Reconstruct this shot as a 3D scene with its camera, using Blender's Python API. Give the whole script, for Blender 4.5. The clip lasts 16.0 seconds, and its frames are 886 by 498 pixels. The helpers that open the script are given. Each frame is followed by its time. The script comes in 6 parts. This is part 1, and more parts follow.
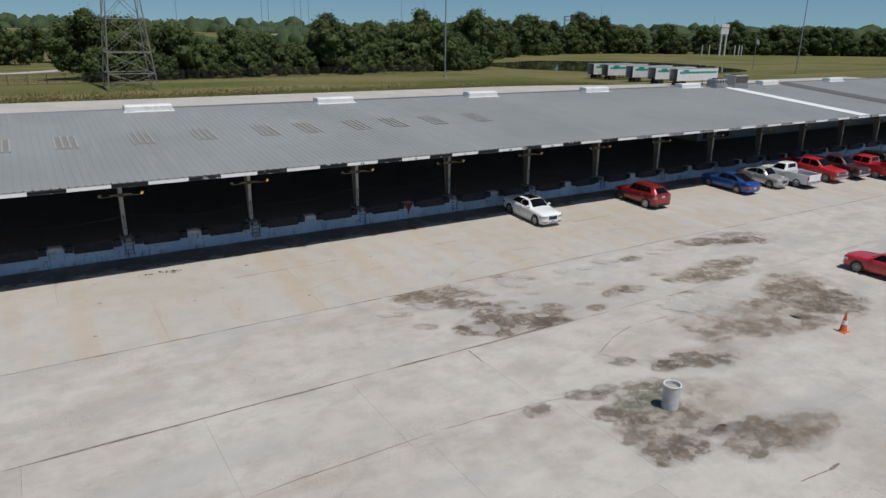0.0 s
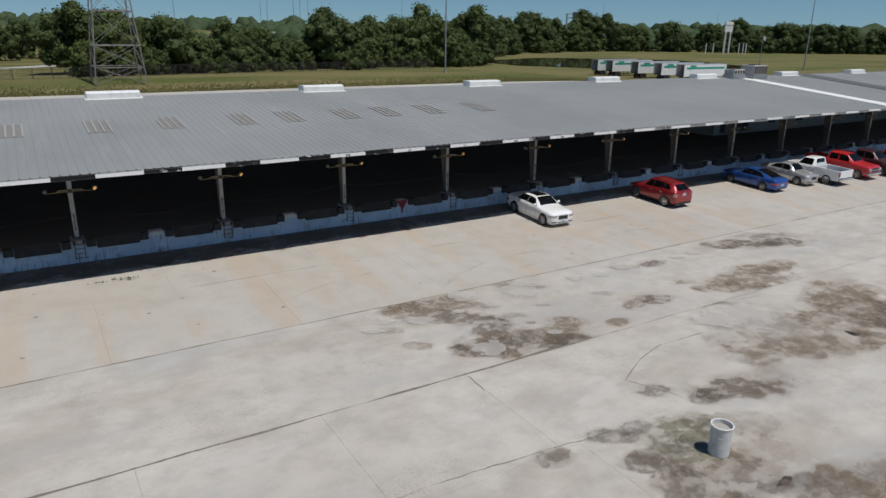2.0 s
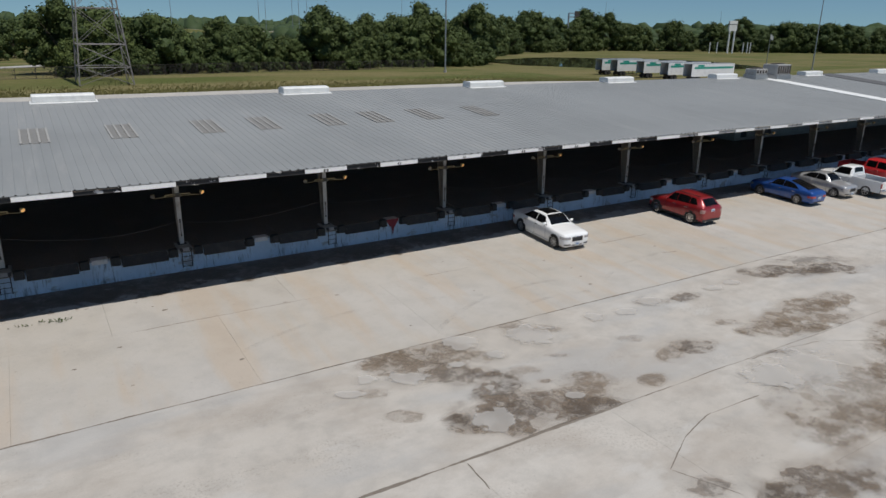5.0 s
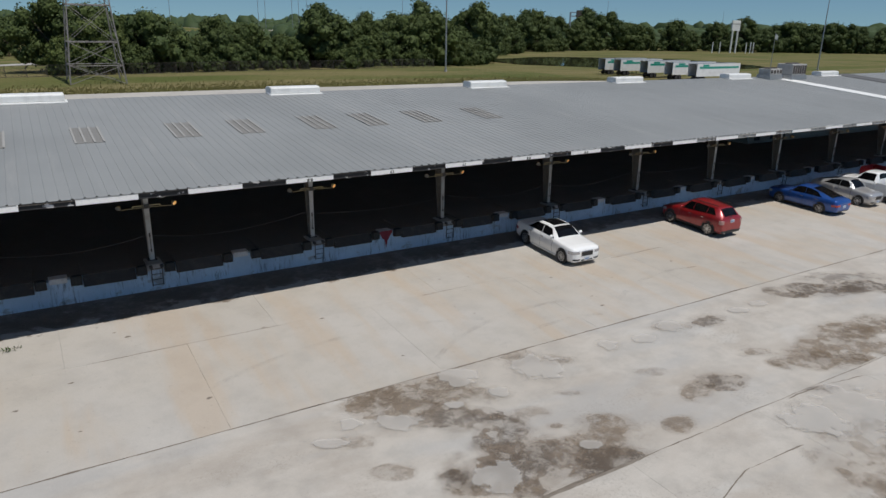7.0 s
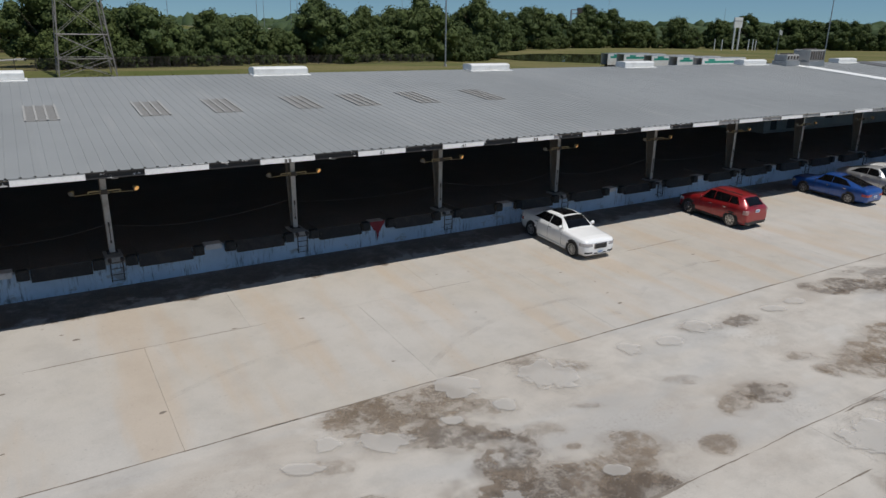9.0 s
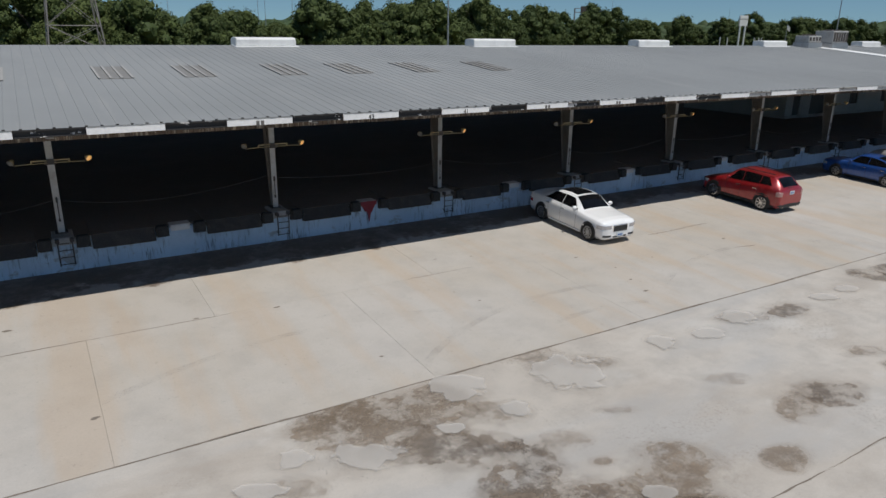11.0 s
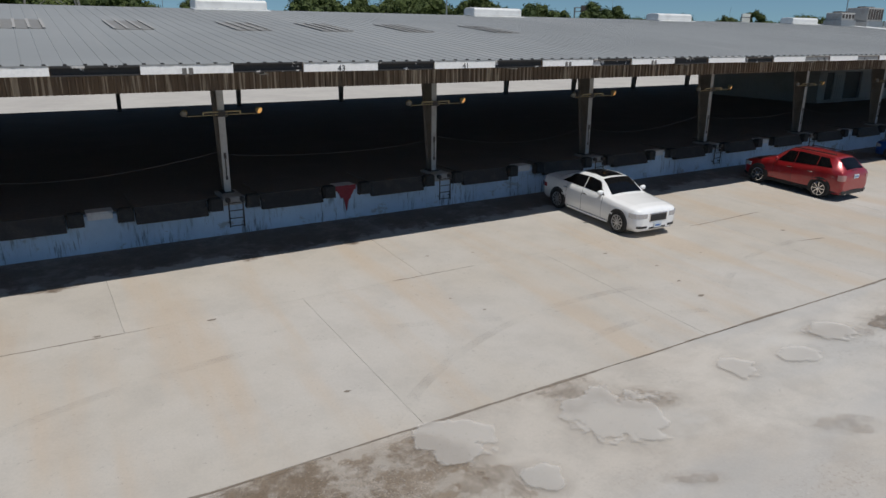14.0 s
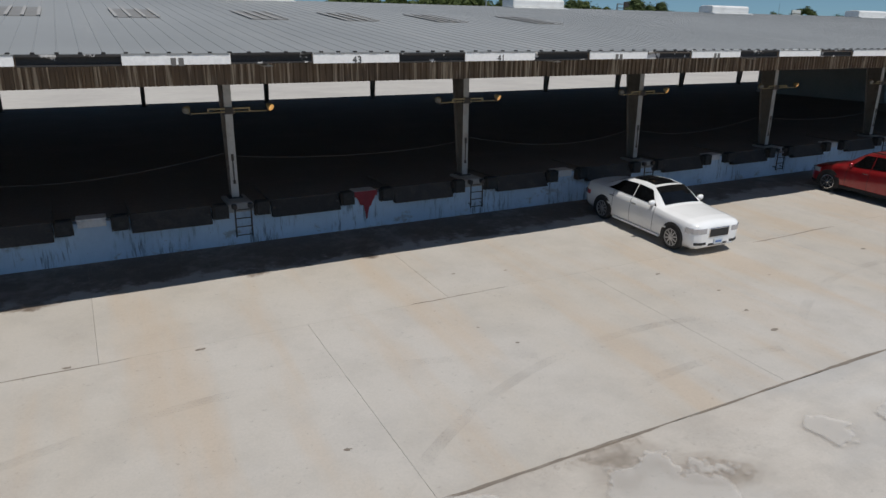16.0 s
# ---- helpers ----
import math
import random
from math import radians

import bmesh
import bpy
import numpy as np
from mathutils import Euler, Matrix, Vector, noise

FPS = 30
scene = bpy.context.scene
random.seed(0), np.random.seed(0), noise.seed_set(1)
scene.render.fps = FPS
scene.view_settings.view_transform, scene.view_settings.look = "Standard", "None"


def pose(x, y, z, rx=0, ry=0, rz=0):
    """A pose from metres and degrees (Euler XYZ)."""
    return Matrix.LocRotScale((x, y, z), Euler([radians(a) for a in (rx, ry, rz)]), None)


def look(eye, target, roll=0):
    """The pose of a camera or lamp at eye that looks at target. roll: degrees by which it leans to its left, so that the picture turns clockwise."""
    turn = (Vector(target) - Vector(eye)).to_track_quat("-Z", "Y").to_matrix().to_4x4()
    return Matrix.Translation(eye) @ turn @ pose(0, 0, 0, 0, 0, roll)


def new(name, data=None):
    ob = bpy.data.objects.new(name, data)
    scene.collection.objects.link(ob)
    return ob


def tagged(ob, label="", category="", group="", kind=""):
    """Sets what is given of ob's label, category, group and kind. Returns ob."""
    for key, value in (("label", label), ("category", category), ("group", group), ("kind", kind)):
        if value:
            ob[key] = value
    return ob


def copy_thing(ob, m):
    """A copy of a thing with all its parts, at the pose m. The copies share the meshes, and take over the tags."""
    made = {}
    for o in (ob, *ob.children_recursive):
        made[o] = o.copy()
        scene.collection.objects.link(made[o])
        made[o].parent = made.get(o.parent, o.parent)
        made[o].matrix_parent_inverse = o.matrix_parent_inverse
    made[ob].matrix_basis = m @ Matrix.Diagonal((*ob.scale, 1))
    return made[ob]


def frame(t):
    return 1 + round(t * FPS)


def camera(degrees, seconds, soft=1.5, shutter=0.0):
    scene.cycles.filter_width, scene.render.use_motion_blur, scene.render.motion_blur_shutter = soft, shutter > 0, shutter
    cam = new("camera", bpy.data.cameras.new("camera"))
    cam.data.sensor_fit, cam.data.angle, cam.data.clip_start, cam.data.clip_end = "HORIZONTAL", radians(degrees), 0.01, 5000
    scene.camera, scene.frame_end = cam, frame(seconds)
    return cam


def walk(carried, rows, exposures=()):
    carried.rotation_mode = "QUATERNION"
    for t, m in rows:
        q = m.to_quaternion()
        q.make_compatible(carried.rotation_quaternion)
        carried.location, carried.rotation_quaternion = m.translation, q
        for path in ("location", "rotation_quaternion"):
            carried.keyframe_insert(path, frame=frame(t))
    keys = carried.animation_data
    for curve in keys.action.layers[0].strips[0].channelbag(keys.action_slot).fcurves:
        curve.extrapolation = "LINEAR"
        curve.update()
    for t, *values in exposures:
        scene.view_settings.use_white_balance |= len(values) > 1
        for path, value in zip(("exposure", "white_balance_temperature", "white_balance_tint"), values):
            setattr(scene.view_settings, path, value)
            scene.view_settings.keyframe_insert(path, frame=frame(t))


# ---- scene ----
cam = camera(66.0, 16.0, soft=1.5)
PATH = [
    (0, (0.943, 2.747, 12.248), (1.944, 4.369, 11.641), 0.8),
    (0.5, (1.591, 3.695, 11.862), (2.59, 5.318, 11.255), 0.8),
    (1, (2.254, 4.686, 11.356), (3.253, 6.309, 10.749), 0.8),
    (1.5, (2.874, 5.579, 11.086), (3.872, 7.202, 10.477), 0.8),
    (2, (3.465, 6.424, 11.033), (4.463, 8.047, 10.425), 0.8),
    (2.5, (3.967, 7.156, 11.0), (4.964, 8.78, 10.393), 0.8),
    (3, (4.537, 7.964, 10.978), (5.534, 9.589, 10.37), 0.8),
    (3.5, (5.062, 8.722, 10.912), (6.058, 10.347, 10.308), 0.8),
    (4, (5.549, 9.463, 10.842), (6.545, 11.088, 10.236), 0.7),
    (6.5, (7.644, 12.681, 10.617), (8.639, 14.305, 10.007), 0.9),
    (7, (8.065, 13.276, 10.568), (9.059, 14.9, 9.958), 0.9),
    (7.5, (8.469, 13.886, 10.516), (9.463, 15.51, 9.904), 0.9),
    (8, (8.859, 14.478, 10.235), (9.854, 16.102, 9.625), 0.9),
    (8.5, (9.27, 15.056, 9.727), (10.264, 16.681, 9.117), 0.8),
    (9, (9.673, 15.66, 9.316), (10.666, 17.285, 8.705), 0.8),
    (11.5, (11.693, 18.648, 7.239), (12.679, 20.279, 6.632), 0.7),
    (12, (12.113, 19.263, 6.776), (13.099, 20.894, 6.169), 0.7),
    (12.5, (12.537, 19.872, 6.354), (13.522, 21.503, 5.745), 0.7),
    (13, (12.951, 20.611, 6.215), (13.939, 22.241, 5.61), 0.6),
    (13.5, (13.374, 21.279, 6.136), (14.364, 22.91, 5.534), 0.5),
    (14, (13.824, 21.938, 5.969), (14.812, 23.57, 5.368), 0.5),
    (14.5, (14.263, 22.65, 5.711), (15.252, 24.284, 5.12), 0.4),
    (15, (14.755, 23.302, 5.691), (15.741, 24.939, 5.101), 0.45),
    (15.5, (15.033, 23.615, 5.775), (16.016, 25.249, 5.171), 0.55),
    (16, (15.1, 23.74, 5.763), (15.995, 25.421, 5.154), 0.55),
]
walk(cam, [(t, look(eye, target, roll)) for t, eye, target, roll in PATH])

# ---- light ----
SUN_FROM = Vector((0.14, -0.37, 1.0)).normalized()
world = bpy.data.worlds.new("sky")
scene.world = world
world.use_nodes = True
wn = world.node_tree.nodes
sky = wn.new("ShaderNodeTexSky")
sky.sky_type = "NISHITA"
sky.sun_disc = False
sky.sun_elevation = math.asin(SUN_FROM.z)
sky.sun_rotation = math.atan2(SUN_FROM.x, SUN_FROM.y)
sky.air_density, sky.dust_density, sky.ozone_density = 1.0, 0.0, 1.0
tc = wn.new("ShaderNodeTexCoord")
lift = wn.new("ShaderNodeVectorMath")
lift.operation = "ADD"
lift.inputs[1].default_value = (0, 0, 0.07)
world.node_tree.links.new(tc.outputs["Generated"], lift.inputs[0])
world.node_tree.links.new(lift.outputs[0], sky.inputs[0])
tint = wn.new("ShaderNodeMix")
tint.data_type, tint.blend_type = "RGBA", "MULTIPLY"
tint.inputs[0].default_value = 1.0
tint.inputs[7].default_value = (0.76, 0.99, 1.13, 1)
world.node_tree.links.new(sky.outputs[0], tint.inputs[6])
world.node_tree.links.new(tint.outputs[2], wn["Background"].inputs[0])
wn["Background"].inputs[1].default_value = 0.056
sun_data = bpy.data.lights.new("sun", "SUN")
sun_data.energy, sun_data.angle, sun_data.color = 3.55, radians(0.53), (1.0, 0.965, 0.91)
sun = new("sun", sun_data)
sun.matrix_world = look(SUN_FROM * 100, (0, 0, 0))
scene.view_settings.exposure = 0.0


# ---- materials ----
def nodes_of(name):
    m = bpy.data.materials.new(name)
    m.use_nodes = True
    nt = m.node_tree
    return m, nt, nt.nodes["Principled BSDF"]


def noise_of(nt, vec, scale, detail=5, rough=0.6, distort=0.0):
    n = nt.nodes.new("ShaderNodeTexNoise")
    n.inputs["Scale"].default_value, n.inputs["Detail"].default_value = scale, detail
    n.inputs["Roughness"].default_value, n.inputs["Distortion"].default_value = rough, distort
    nt.links.new(vec, n.inputs["Vector"])
    return n.outputs["Fac"]


def ramp(nt, fac, lo, hi, a=0.0, b=1.0):
    r = nt.nodes.new("ShaderNodeMapRange")
    r.interpolation_type = "SMOOTHSTEP"
    for i, v in ((1, lo), (2, hi), (3, a), (4, b)):
        r.inputs[i].default_value = v
    nt.links.new(fac, r.inputs[0])
    return r.outputs[0]


def maths(nt, op, a, b=None):
    n = nt.nodes.new("ShaderNodeMath")
    n.operation = op
    for i, v in enumerate((a, b)):
        if v is None:
            continue
        if isinstance(v, (int, float)):
            n.inputs[i].default_value = v
        else:
            nt.links.new(v, n.inputs[i])
    return n.outputs[0]


def blend(nt, fac, a, b, mode="MIX"):
    n = nt.nodes.new("ShaderNodeMix")
    n.data_type, n.blend_type = "RGBA", mode
    if isinstance(fac, (int, float)):
        n.inputs[0].default_value = fac
    else:
        nt.links.new(fac, n.inputs[0])
    for i, v in ((6, a), (7, b)):
        if isinstance(v, tuple):
            n.inputs[i].default_value = (*v, 1)
        else:
            nt.links.new(v, n.inputs[i])
    return n.outputs[2]


def place(nt):
    return nt.nodes.new("ShaderNodeNewGeometry").outputs["Position"]


def stretched(nt, vec, scale, turn=0.0, shift=(0, 0, 0)):
    n = nt.nodes.new("ShaderNodeMapping")
    n.vector_type = "POINT"
    n.inputs["Scale"].default_value = scale
    n.inputs["Rotation"].default_value = (0, 0, turn)
    n.inputs["Location"].default_value = shift
    nt.links.new(vec, n.inputs["Vector"])
    return n.outputs[0]


def bumped(nt, bsdf, height, strength=0.3, distance=0.01):
    b = nt.nodes.new("ShaderNodeBump")
    b.inputs["Strength"].default_value, b.inputs["Distance"].default_value = strength, distance
    nt.links.new(height, b.inputs["Height"])
    nt.links.new(b.outputs[0], bsdf.inputs["Normal"])


def surface(name, base, worn, scale=1.5, fine=30.0, rough=0.8, metal=0.0, amount=0.6, bump=0.25, vary=0.0, wear_lo=0.45, wear_hi=0.7):
    """A surface with wear at a large scale and grain at a fine one."""
    m, nt, p = nodes_of(name)
    pos = place(nt)
    big = ramp(nt, noise_of(nt, pos, scale, 6, 0.65), wear_lo, wear_hi)
    small = noise_of(nt, pos, fine, 4)
    col = blend(nt, maths(nt, "MULTIPLY", big, amount), base, worn)
    col = blend(nt, ramp(nt, small, 0.3, 0.75, 0.0, 0.3), col, tuple(c * 0.6 for c in base))
    if vary:
        rnd = nt.nodes.new("ShaderNodeObjectInfo").outputs["Random"]
        h = nt.nodes.new("ShaderNodeHueSaturation")
        nt.links.new(ramp(nt, rnd, 0, 1, 1 - vary, 1 + vary), h.inputs["Value"])
        nt.links.new(col, h.inputs["Color"])
        col = h.outputs[0]
    nt.links.new(col, p.inputs["Base Color"])
    nt.links.new(ramp(nt, small, 0.2, 0.8, rough - 0.08, min(1, rough + 0.08)), p.inputs["Roughness"])
    p.inputs["Metallic"].default_value = metal
    if bump:
        bumped(nt, p, small, bump)
    return m


def paint(name, color, rough=0.25, coat=0.6, metal=0.0):
    m, nt, p = nodes_of(name)
    pos = place(nt)
    dust = ramp(nt, noise_of(nt, pos, 2.5, 5), 0.4, 0.8, 0.0, 0.1)
    nt.links.new(blend(nt, dust, color, (0.4, 0.37, 0.33)), p.inputs["Base Color"])
    p.inputs["Roughness"].default_value, p.inputs["Metallic"].default_value = rough, metal
    p.inputs["Coat Weight"].default_value, p.inputs["Coat Roughness"].default_value = coat, 0.04
    return m


def stain(nt, pos, wob, x, y, rx, ry, edge=0.25, amp=0.9):
    """One irregular blot at (x, y) with half sizes rx, ry."""
    v = nt.nodes.new("ShaderNodeVectorMath")
    v.operation = "SUBTRACT"
    nt.links.new(pos, v.inputs[0])
    v.inputs[1].default_value = (x, y, 0)
    s = stretched(nt, v.outputs[0], (1 / rx, 1 / ry, 0))
    ln = nt.nodes.new("ShaderNodeVectorMath")
    ln.operation = "LENGTH"
    nt.links.new(s, ln.inputs[0])
    d = maths(nt, "ADD", ln.outputs["Value"], maths(nt, "MULTIPLY", wob, amp))
    return ramp(nt, d, 1 - edge, 1 + edge, 1.0, 0.0)


def concrete(name, base, warm, blots=(), pale=(), dirt=0.5, vary=0.06, streak=0.0, washed=False):
    m, nt, p = nodes_of(name)
    pos = place(nt)
    cloud = ramp(nt, noise_of(nt, pos, 0.16, 5, 0.6), 0.35, 0.68)
    mid = ramp(nt, noise_of(nt, pos, 0.9, 6, 0.65), 0.38, 0.72)
    grain = noise_of(nt, pos, 24, 5, 0.7)
    col = blend(nt, cloud, base, warm)
    col = blend(nt, maths(nt, "MULTIPLY", mid, 0.35 * dirt), col, (0.22, 0.205, 0.185))
    if streak:
        sv = stretched(nt, pos, (0.75, 0.1, 1))
        st = ramp(nt, noise_of(nt, sv, 1.0, 4, 0.55), 0.47, 0.66, 0.0, streak)
        col = blend(nt, st, col, (0.45, 0.355, 0.26))
    speck = ramp(nt, noise_of(nt, pos, 7.0, 4, 0.8), 0.6, 0.74, 0.0, 0.42)
    col = blend(nt, speck, col, (0.17, 0.16, 0.14))
    wob = maths(nt, "SUBTRACT", noise_of(nt, pos, 1.1, 7, 0.68), 0.5)
    if washed:
        wash = ramp(nt, noise_of(nt, stretched(nt, pos, (0.16, 0.3, 1)), 1.0, 7, 0.66), 0.45, 0.66, 0.0, 0.55)
        col = blend(nt, wash, col, (0.34, 0.29, 0.24))
        cool = ramp(nt, noise_of(nt, stretched(nt, pos, (0.1, 0.32, 1), shift=(7, 3, 0)), 1.0, 6, 0.6), 0.5, 0.66, 0.0, 0.55)
        col = blend(nt, cool, col, (0.375, 0.37, 0.36))
        bare = ramp(nt, noise_of(nt, stretched(nt, pos, (0.3, 0.5, 1), shift=(2, 11, 0)), 1.0, 5, 0.55), 0.58, 0.66, 0.0, 0.45)
        col = blend(nt, bare, col, (0.53, 0.51, 0.475))
        # grit where the top coat has worn away
        worn = ramp(nt, noise_of(nt, stretched(nt, pos, (0.22, 0.45, 1), shift=(5, 1, 0)), 1.0, 6, 0.7), 0.5, 0.62)
        grit = maths(nt, "MULTIPLY", ramp(nt, noise_of(nt, pos, 11, 4, 0.8), 0.5, 0.66, 0.0, 0.55), worn)
        col = blend(nt, grit, col, (0.25, 0.215, 0.175))
        chip = maths(nt, "MULTIPLY", ramp(nt, noise_of(nt, pos, 15, 3, 0.75), 0.6, 0.7, 0.0, 0.5), worn)
        col = blend(nt, chip, col, (0.6, 0.58, 0.55))
    for x, y, rx, ry in pale:
        col = blend(nt, maths(nt, "MULTIPLY", stain(nt, pos, wob, x - 0.08, y + 0.03, rx * 1.2, ry * 1.3, edge=0.2, amp=2.4), 0.5), col, (0.17, 0.145, 0.12))
        col = blend(nt, maths(nt, "MULTIPLY", stain(nt, pos, wob, x, y, rx, ry, edge=0.16, amp=1.8), 0.8), col, (0.48, 0.465, 0.44))
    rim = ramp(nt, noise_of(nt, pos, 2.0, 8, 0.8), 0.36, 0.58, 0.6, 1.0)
    blot_mask = None
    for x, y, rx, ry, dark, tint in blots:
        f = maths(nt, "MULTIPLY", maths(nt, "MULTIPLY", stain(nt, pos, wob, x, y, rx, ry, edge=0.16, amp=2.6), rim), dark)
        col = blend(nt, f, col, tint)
        blot_mask = f if blot_mask is None else maths(nt, "MAXIMUM", blot_mask, f)
    if blot_mask is not None:
        fleck = maths(nt, "MULTIPLY", blot_mask, ramp(nt, noise_of(nt, pos, 16, 3, 0.7), 0.6, 0.7, 0.0, 0.6))
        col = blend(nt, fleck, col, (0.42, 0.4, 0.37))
    rnd = nt.nodes.new("ShaderNodeObjectInfo").outputs["Random"]
    h = nt.nodes.new("ShaderNodeHueSaturation")
    nt.links.new(ramp(nt, rnd, 0, 1, 1 - vary, 1 + vary), h.inputs["Value"])
    nt.links.new(col, h.inputs["Color"])
    col = blend(nt, ramp(nt, grain, 0.25, 0.8, 0.0, 0.22), h.outputs[0], (0.25, 0.24, 0.22))
    nt.links.new(col, p.inputs["Base Color"])
    p.inputs["Roughness"].default_value = 0.85
    if blot_mask is not None:
        nt.links.new(ramp(nt, blot_mask, 0.0, 0.9, 0.88, 0.6), p.inputs["Roughness"])
    bumped(nt, p, maths(nt, "ADD", grain, maths(nt, "MULTIPLY", mid, 2.0)), 0.35, 0.006)
    return m


DIRT, BROWN, MOSS = (0.13, 0.1, 0.075), (0.21, 0.155, 0.105), (0.1, 0.1, 0.055)
BLOTS = (
    (16.9, 29.3, 1.61, 1.04, -31, 0.85, BROWN), (17.3, 27.9, 0.98, 0.62, -29, 0.7, DIRT), (15.9, 30.0, 1.19, 0.46, -31, 0.5, BROWN), (21.2, 29.9, 0.53, 0.47, 12, 0.5, BROWN),
    (22.2, 29.1, 0.61, 0.29, -27, 0.4, BROWN), (14.7, 26.3, 0.42, 0.25, -32, 0.55, BROWN), (14.4, 28.0, 0.39, 0.29, -37, 0.4, BROWN), (18.7, 28.4, 0.69, 0.48, -26, 0.5, BROWN),
    (18.0, 26.0, 1.02, 0.64, 49, 0.85, DIRT), (18.1, 24.7, 1.67, 0.94, -26, 0.95, DIRT), (20.4, 24.9, 0.90, 0.69, 14, 0.85, BROWN), (19.7, 23.9, 1.25, 0.49, -28, 0.85, DIRT),
    (16.0, 25.2, 0.58, 0.34, -29, 0.75, DIRT), (16.4, 24.5, 0.95, 0.21, -30, 0.7, BROWN), (22.8, 24.2, 0.46, 0.32, 10, 0.75, BROWN), (24.8, 25.3, 0.64, 0.35, 28, 0.75, BROWN),
    (26.0, 25.3, 0.72, 0.45, -9, 0.75, DIRT), (19.6, 25.9, 0.21, 0.14, -21, 0.6, BROWN), (19.5, 26.8, 0.40, 0.25, -25, 0.4, BROWN), (24.3, 26.9, 0.53, 0.23, -25, 0.3, BROWN),
    (32.7, 25.0, 1.77, 0.97, 7, 0.85, BROWN), (30.1, 24.8, 1.23, 0.62, -17, 0.75, BROWN), (34.6, 25.2, 1.14, 0.57, 12, 0.75, BROWN), (28.7, 26.0, 0.61, 0.26, -24, 0.6, BROWN),
    (28.8, 25.2, 0.45, 0.24, -17, 0.6, BROWN), (31.4, 23.7, 0.88, 0.46, -12, 0.7, BROWN), (29.6, 28.8, 0.66, 0.44, 0, 0.7, DIRT), (36.5, 28.6, 1.56, 0.61, -23, 0.85, DIRT),
    (38.8, 27.7, 1.48, 0.61, -21, 0.85, DIRT), (39.4, 28.9, 1.64, 0.53, -25, 0.5, DIRT), (35.0, 28.9, 0.58, 0.31, -15, 0.5, DIRT), (28.0, 28.9, 0.70, 0.26, -26, 0.3, BROWN),
    (21.1, 27.1, 0.42, 0.17, -28, 0.4, BROWN), (27.9, 23.6, 0.69, 0.18, -28, 0.45, DIRT), (33.8, 21.4, 1.91, 1.08, 7, 0.8, BROWN), (32.6, 20.2, 2.27, 1.30, 0, 0.8, BROWN),
    (33.0, 18.9, 1.89, 1.02, 5, 0.8, DIRT), (27.7, 19.9, 2.50, 1.45, -11, 0.5, BROWN), (25.8, 19.6, 1.46, 0.82, -15, 0.5, BROWN), (30.4, 18.2, 1.02, 0.57, 0, 0.65, BROWN),
    (28.0, 18.7, 1.49, 0.74, -18, 0.4, BROWN), (22.3, 18.4, 1.30, 0.60, -23, 0.85, DIRT), (21.1, 18.5, 0.67, 0.40, -16, 0.7, DIRT), (19.6, 19.5, 0.56, 0.40, -7, 0.6, DIRT),
    (23.7, 18.1, 1.22, 0.71, 19, 0.3, BROWN), (18.4, 17.1, 1.24, 0.88, -1, 0.75, MOSS), (16.6, 17.0, 0.63, 0.36, -22, 0.85, DIRT), (18.0, 15.6, 1.10, 0.68, -14, 0.65, DIRT),
    (16.7, 15.8, 0.80, 0.56, 14, 0.7, DIRT), (16.8, 14.5, 0.93, 0.59, -11, 1, DIRT), (18.7, 14.5, 0.45, 0.24, -18, 0.6, DIRT), (19.6, 15.5, 0.97, 0.62, 8, 0.3, BROWN),
    (16.6, 18.4, 0.76, 0.31, -27, 0.6, DIRT), (14.5, 18.4, 0.42, 0.33, -11, 0.65, DIRT), (17.5, 18.3, 0.43, 0.30, -10, 0.5, DIRT), (19.7, 13.5, 1.24, 0.74, 3, 0.8, DIRT),
    (21.5, 13.4, 1.31, 0.66, -16, 0.6, BROWN), (19.4, 14.3, 0.60, 0.32, -17, 0.5, DIRT), (20.9, 12.8, 0.83, 0.46, 3, 0.55, BROWN), (20.3, 17.0, 1.52, 0.51, -27, 0.3, BROWN),
)
PALE = (
    (14.6, 28.9, 0.41, 0.35, -45), (15.9, 28.2, 0.70, 0.51, -32), (17.7, 28.3, 0.37, 0.19, -29), (18.7, 29.7, 0.79, 0.57, -27),
    (19.3, 28.2, 0.39, 0.31, -18), (21.4, 28.9, 1.10, 0.77, -20), (16.8, 24.8, 0.68, 0.61, 16), (27.8, 29.0, 0.63, 0.43, -6),
    (32.9, 28.8, 0.55, 0.29, -17), (31.5, 28.8, 0.47, 0.28, -13), (24.6, 29.0, 0.44, 0.34, 3), (26.1, 28.8, 0.53, 0.37, -9),
    (19.8, 24.7, 0.38, 0.21, -24), (13.7, 28.3, 0.60, 0.21, -31), (27.7, 22.0, 1.82, 1.15, 14), (26.4, 22.4, 1.10, 0.72, -7),
)
# brown-black blots painted on the apron to deepen the shade along the dock
SHADE_BLOTS = tuple((x, 40.45 + 0.2 * math.sin(x * 1.7), 3.4, 1.2, 0.92, (0.12, 0.08, 0.052)) for x in range(-6, 60, 4))
M_APRON = concrete("apron_concrete", (0.47, 0.44, 0.4), (0.445, 0.405, 0.35), SHADE_BLOTS, dirt=0.6, vary=0.025, streak=0.55)
M_YARD = concrete("worn_yard_concrete", (0.525, 0.488, 0.437), (0.46, 0.418, 0.365), dirt=1.0, vary=0.04, washed=True)


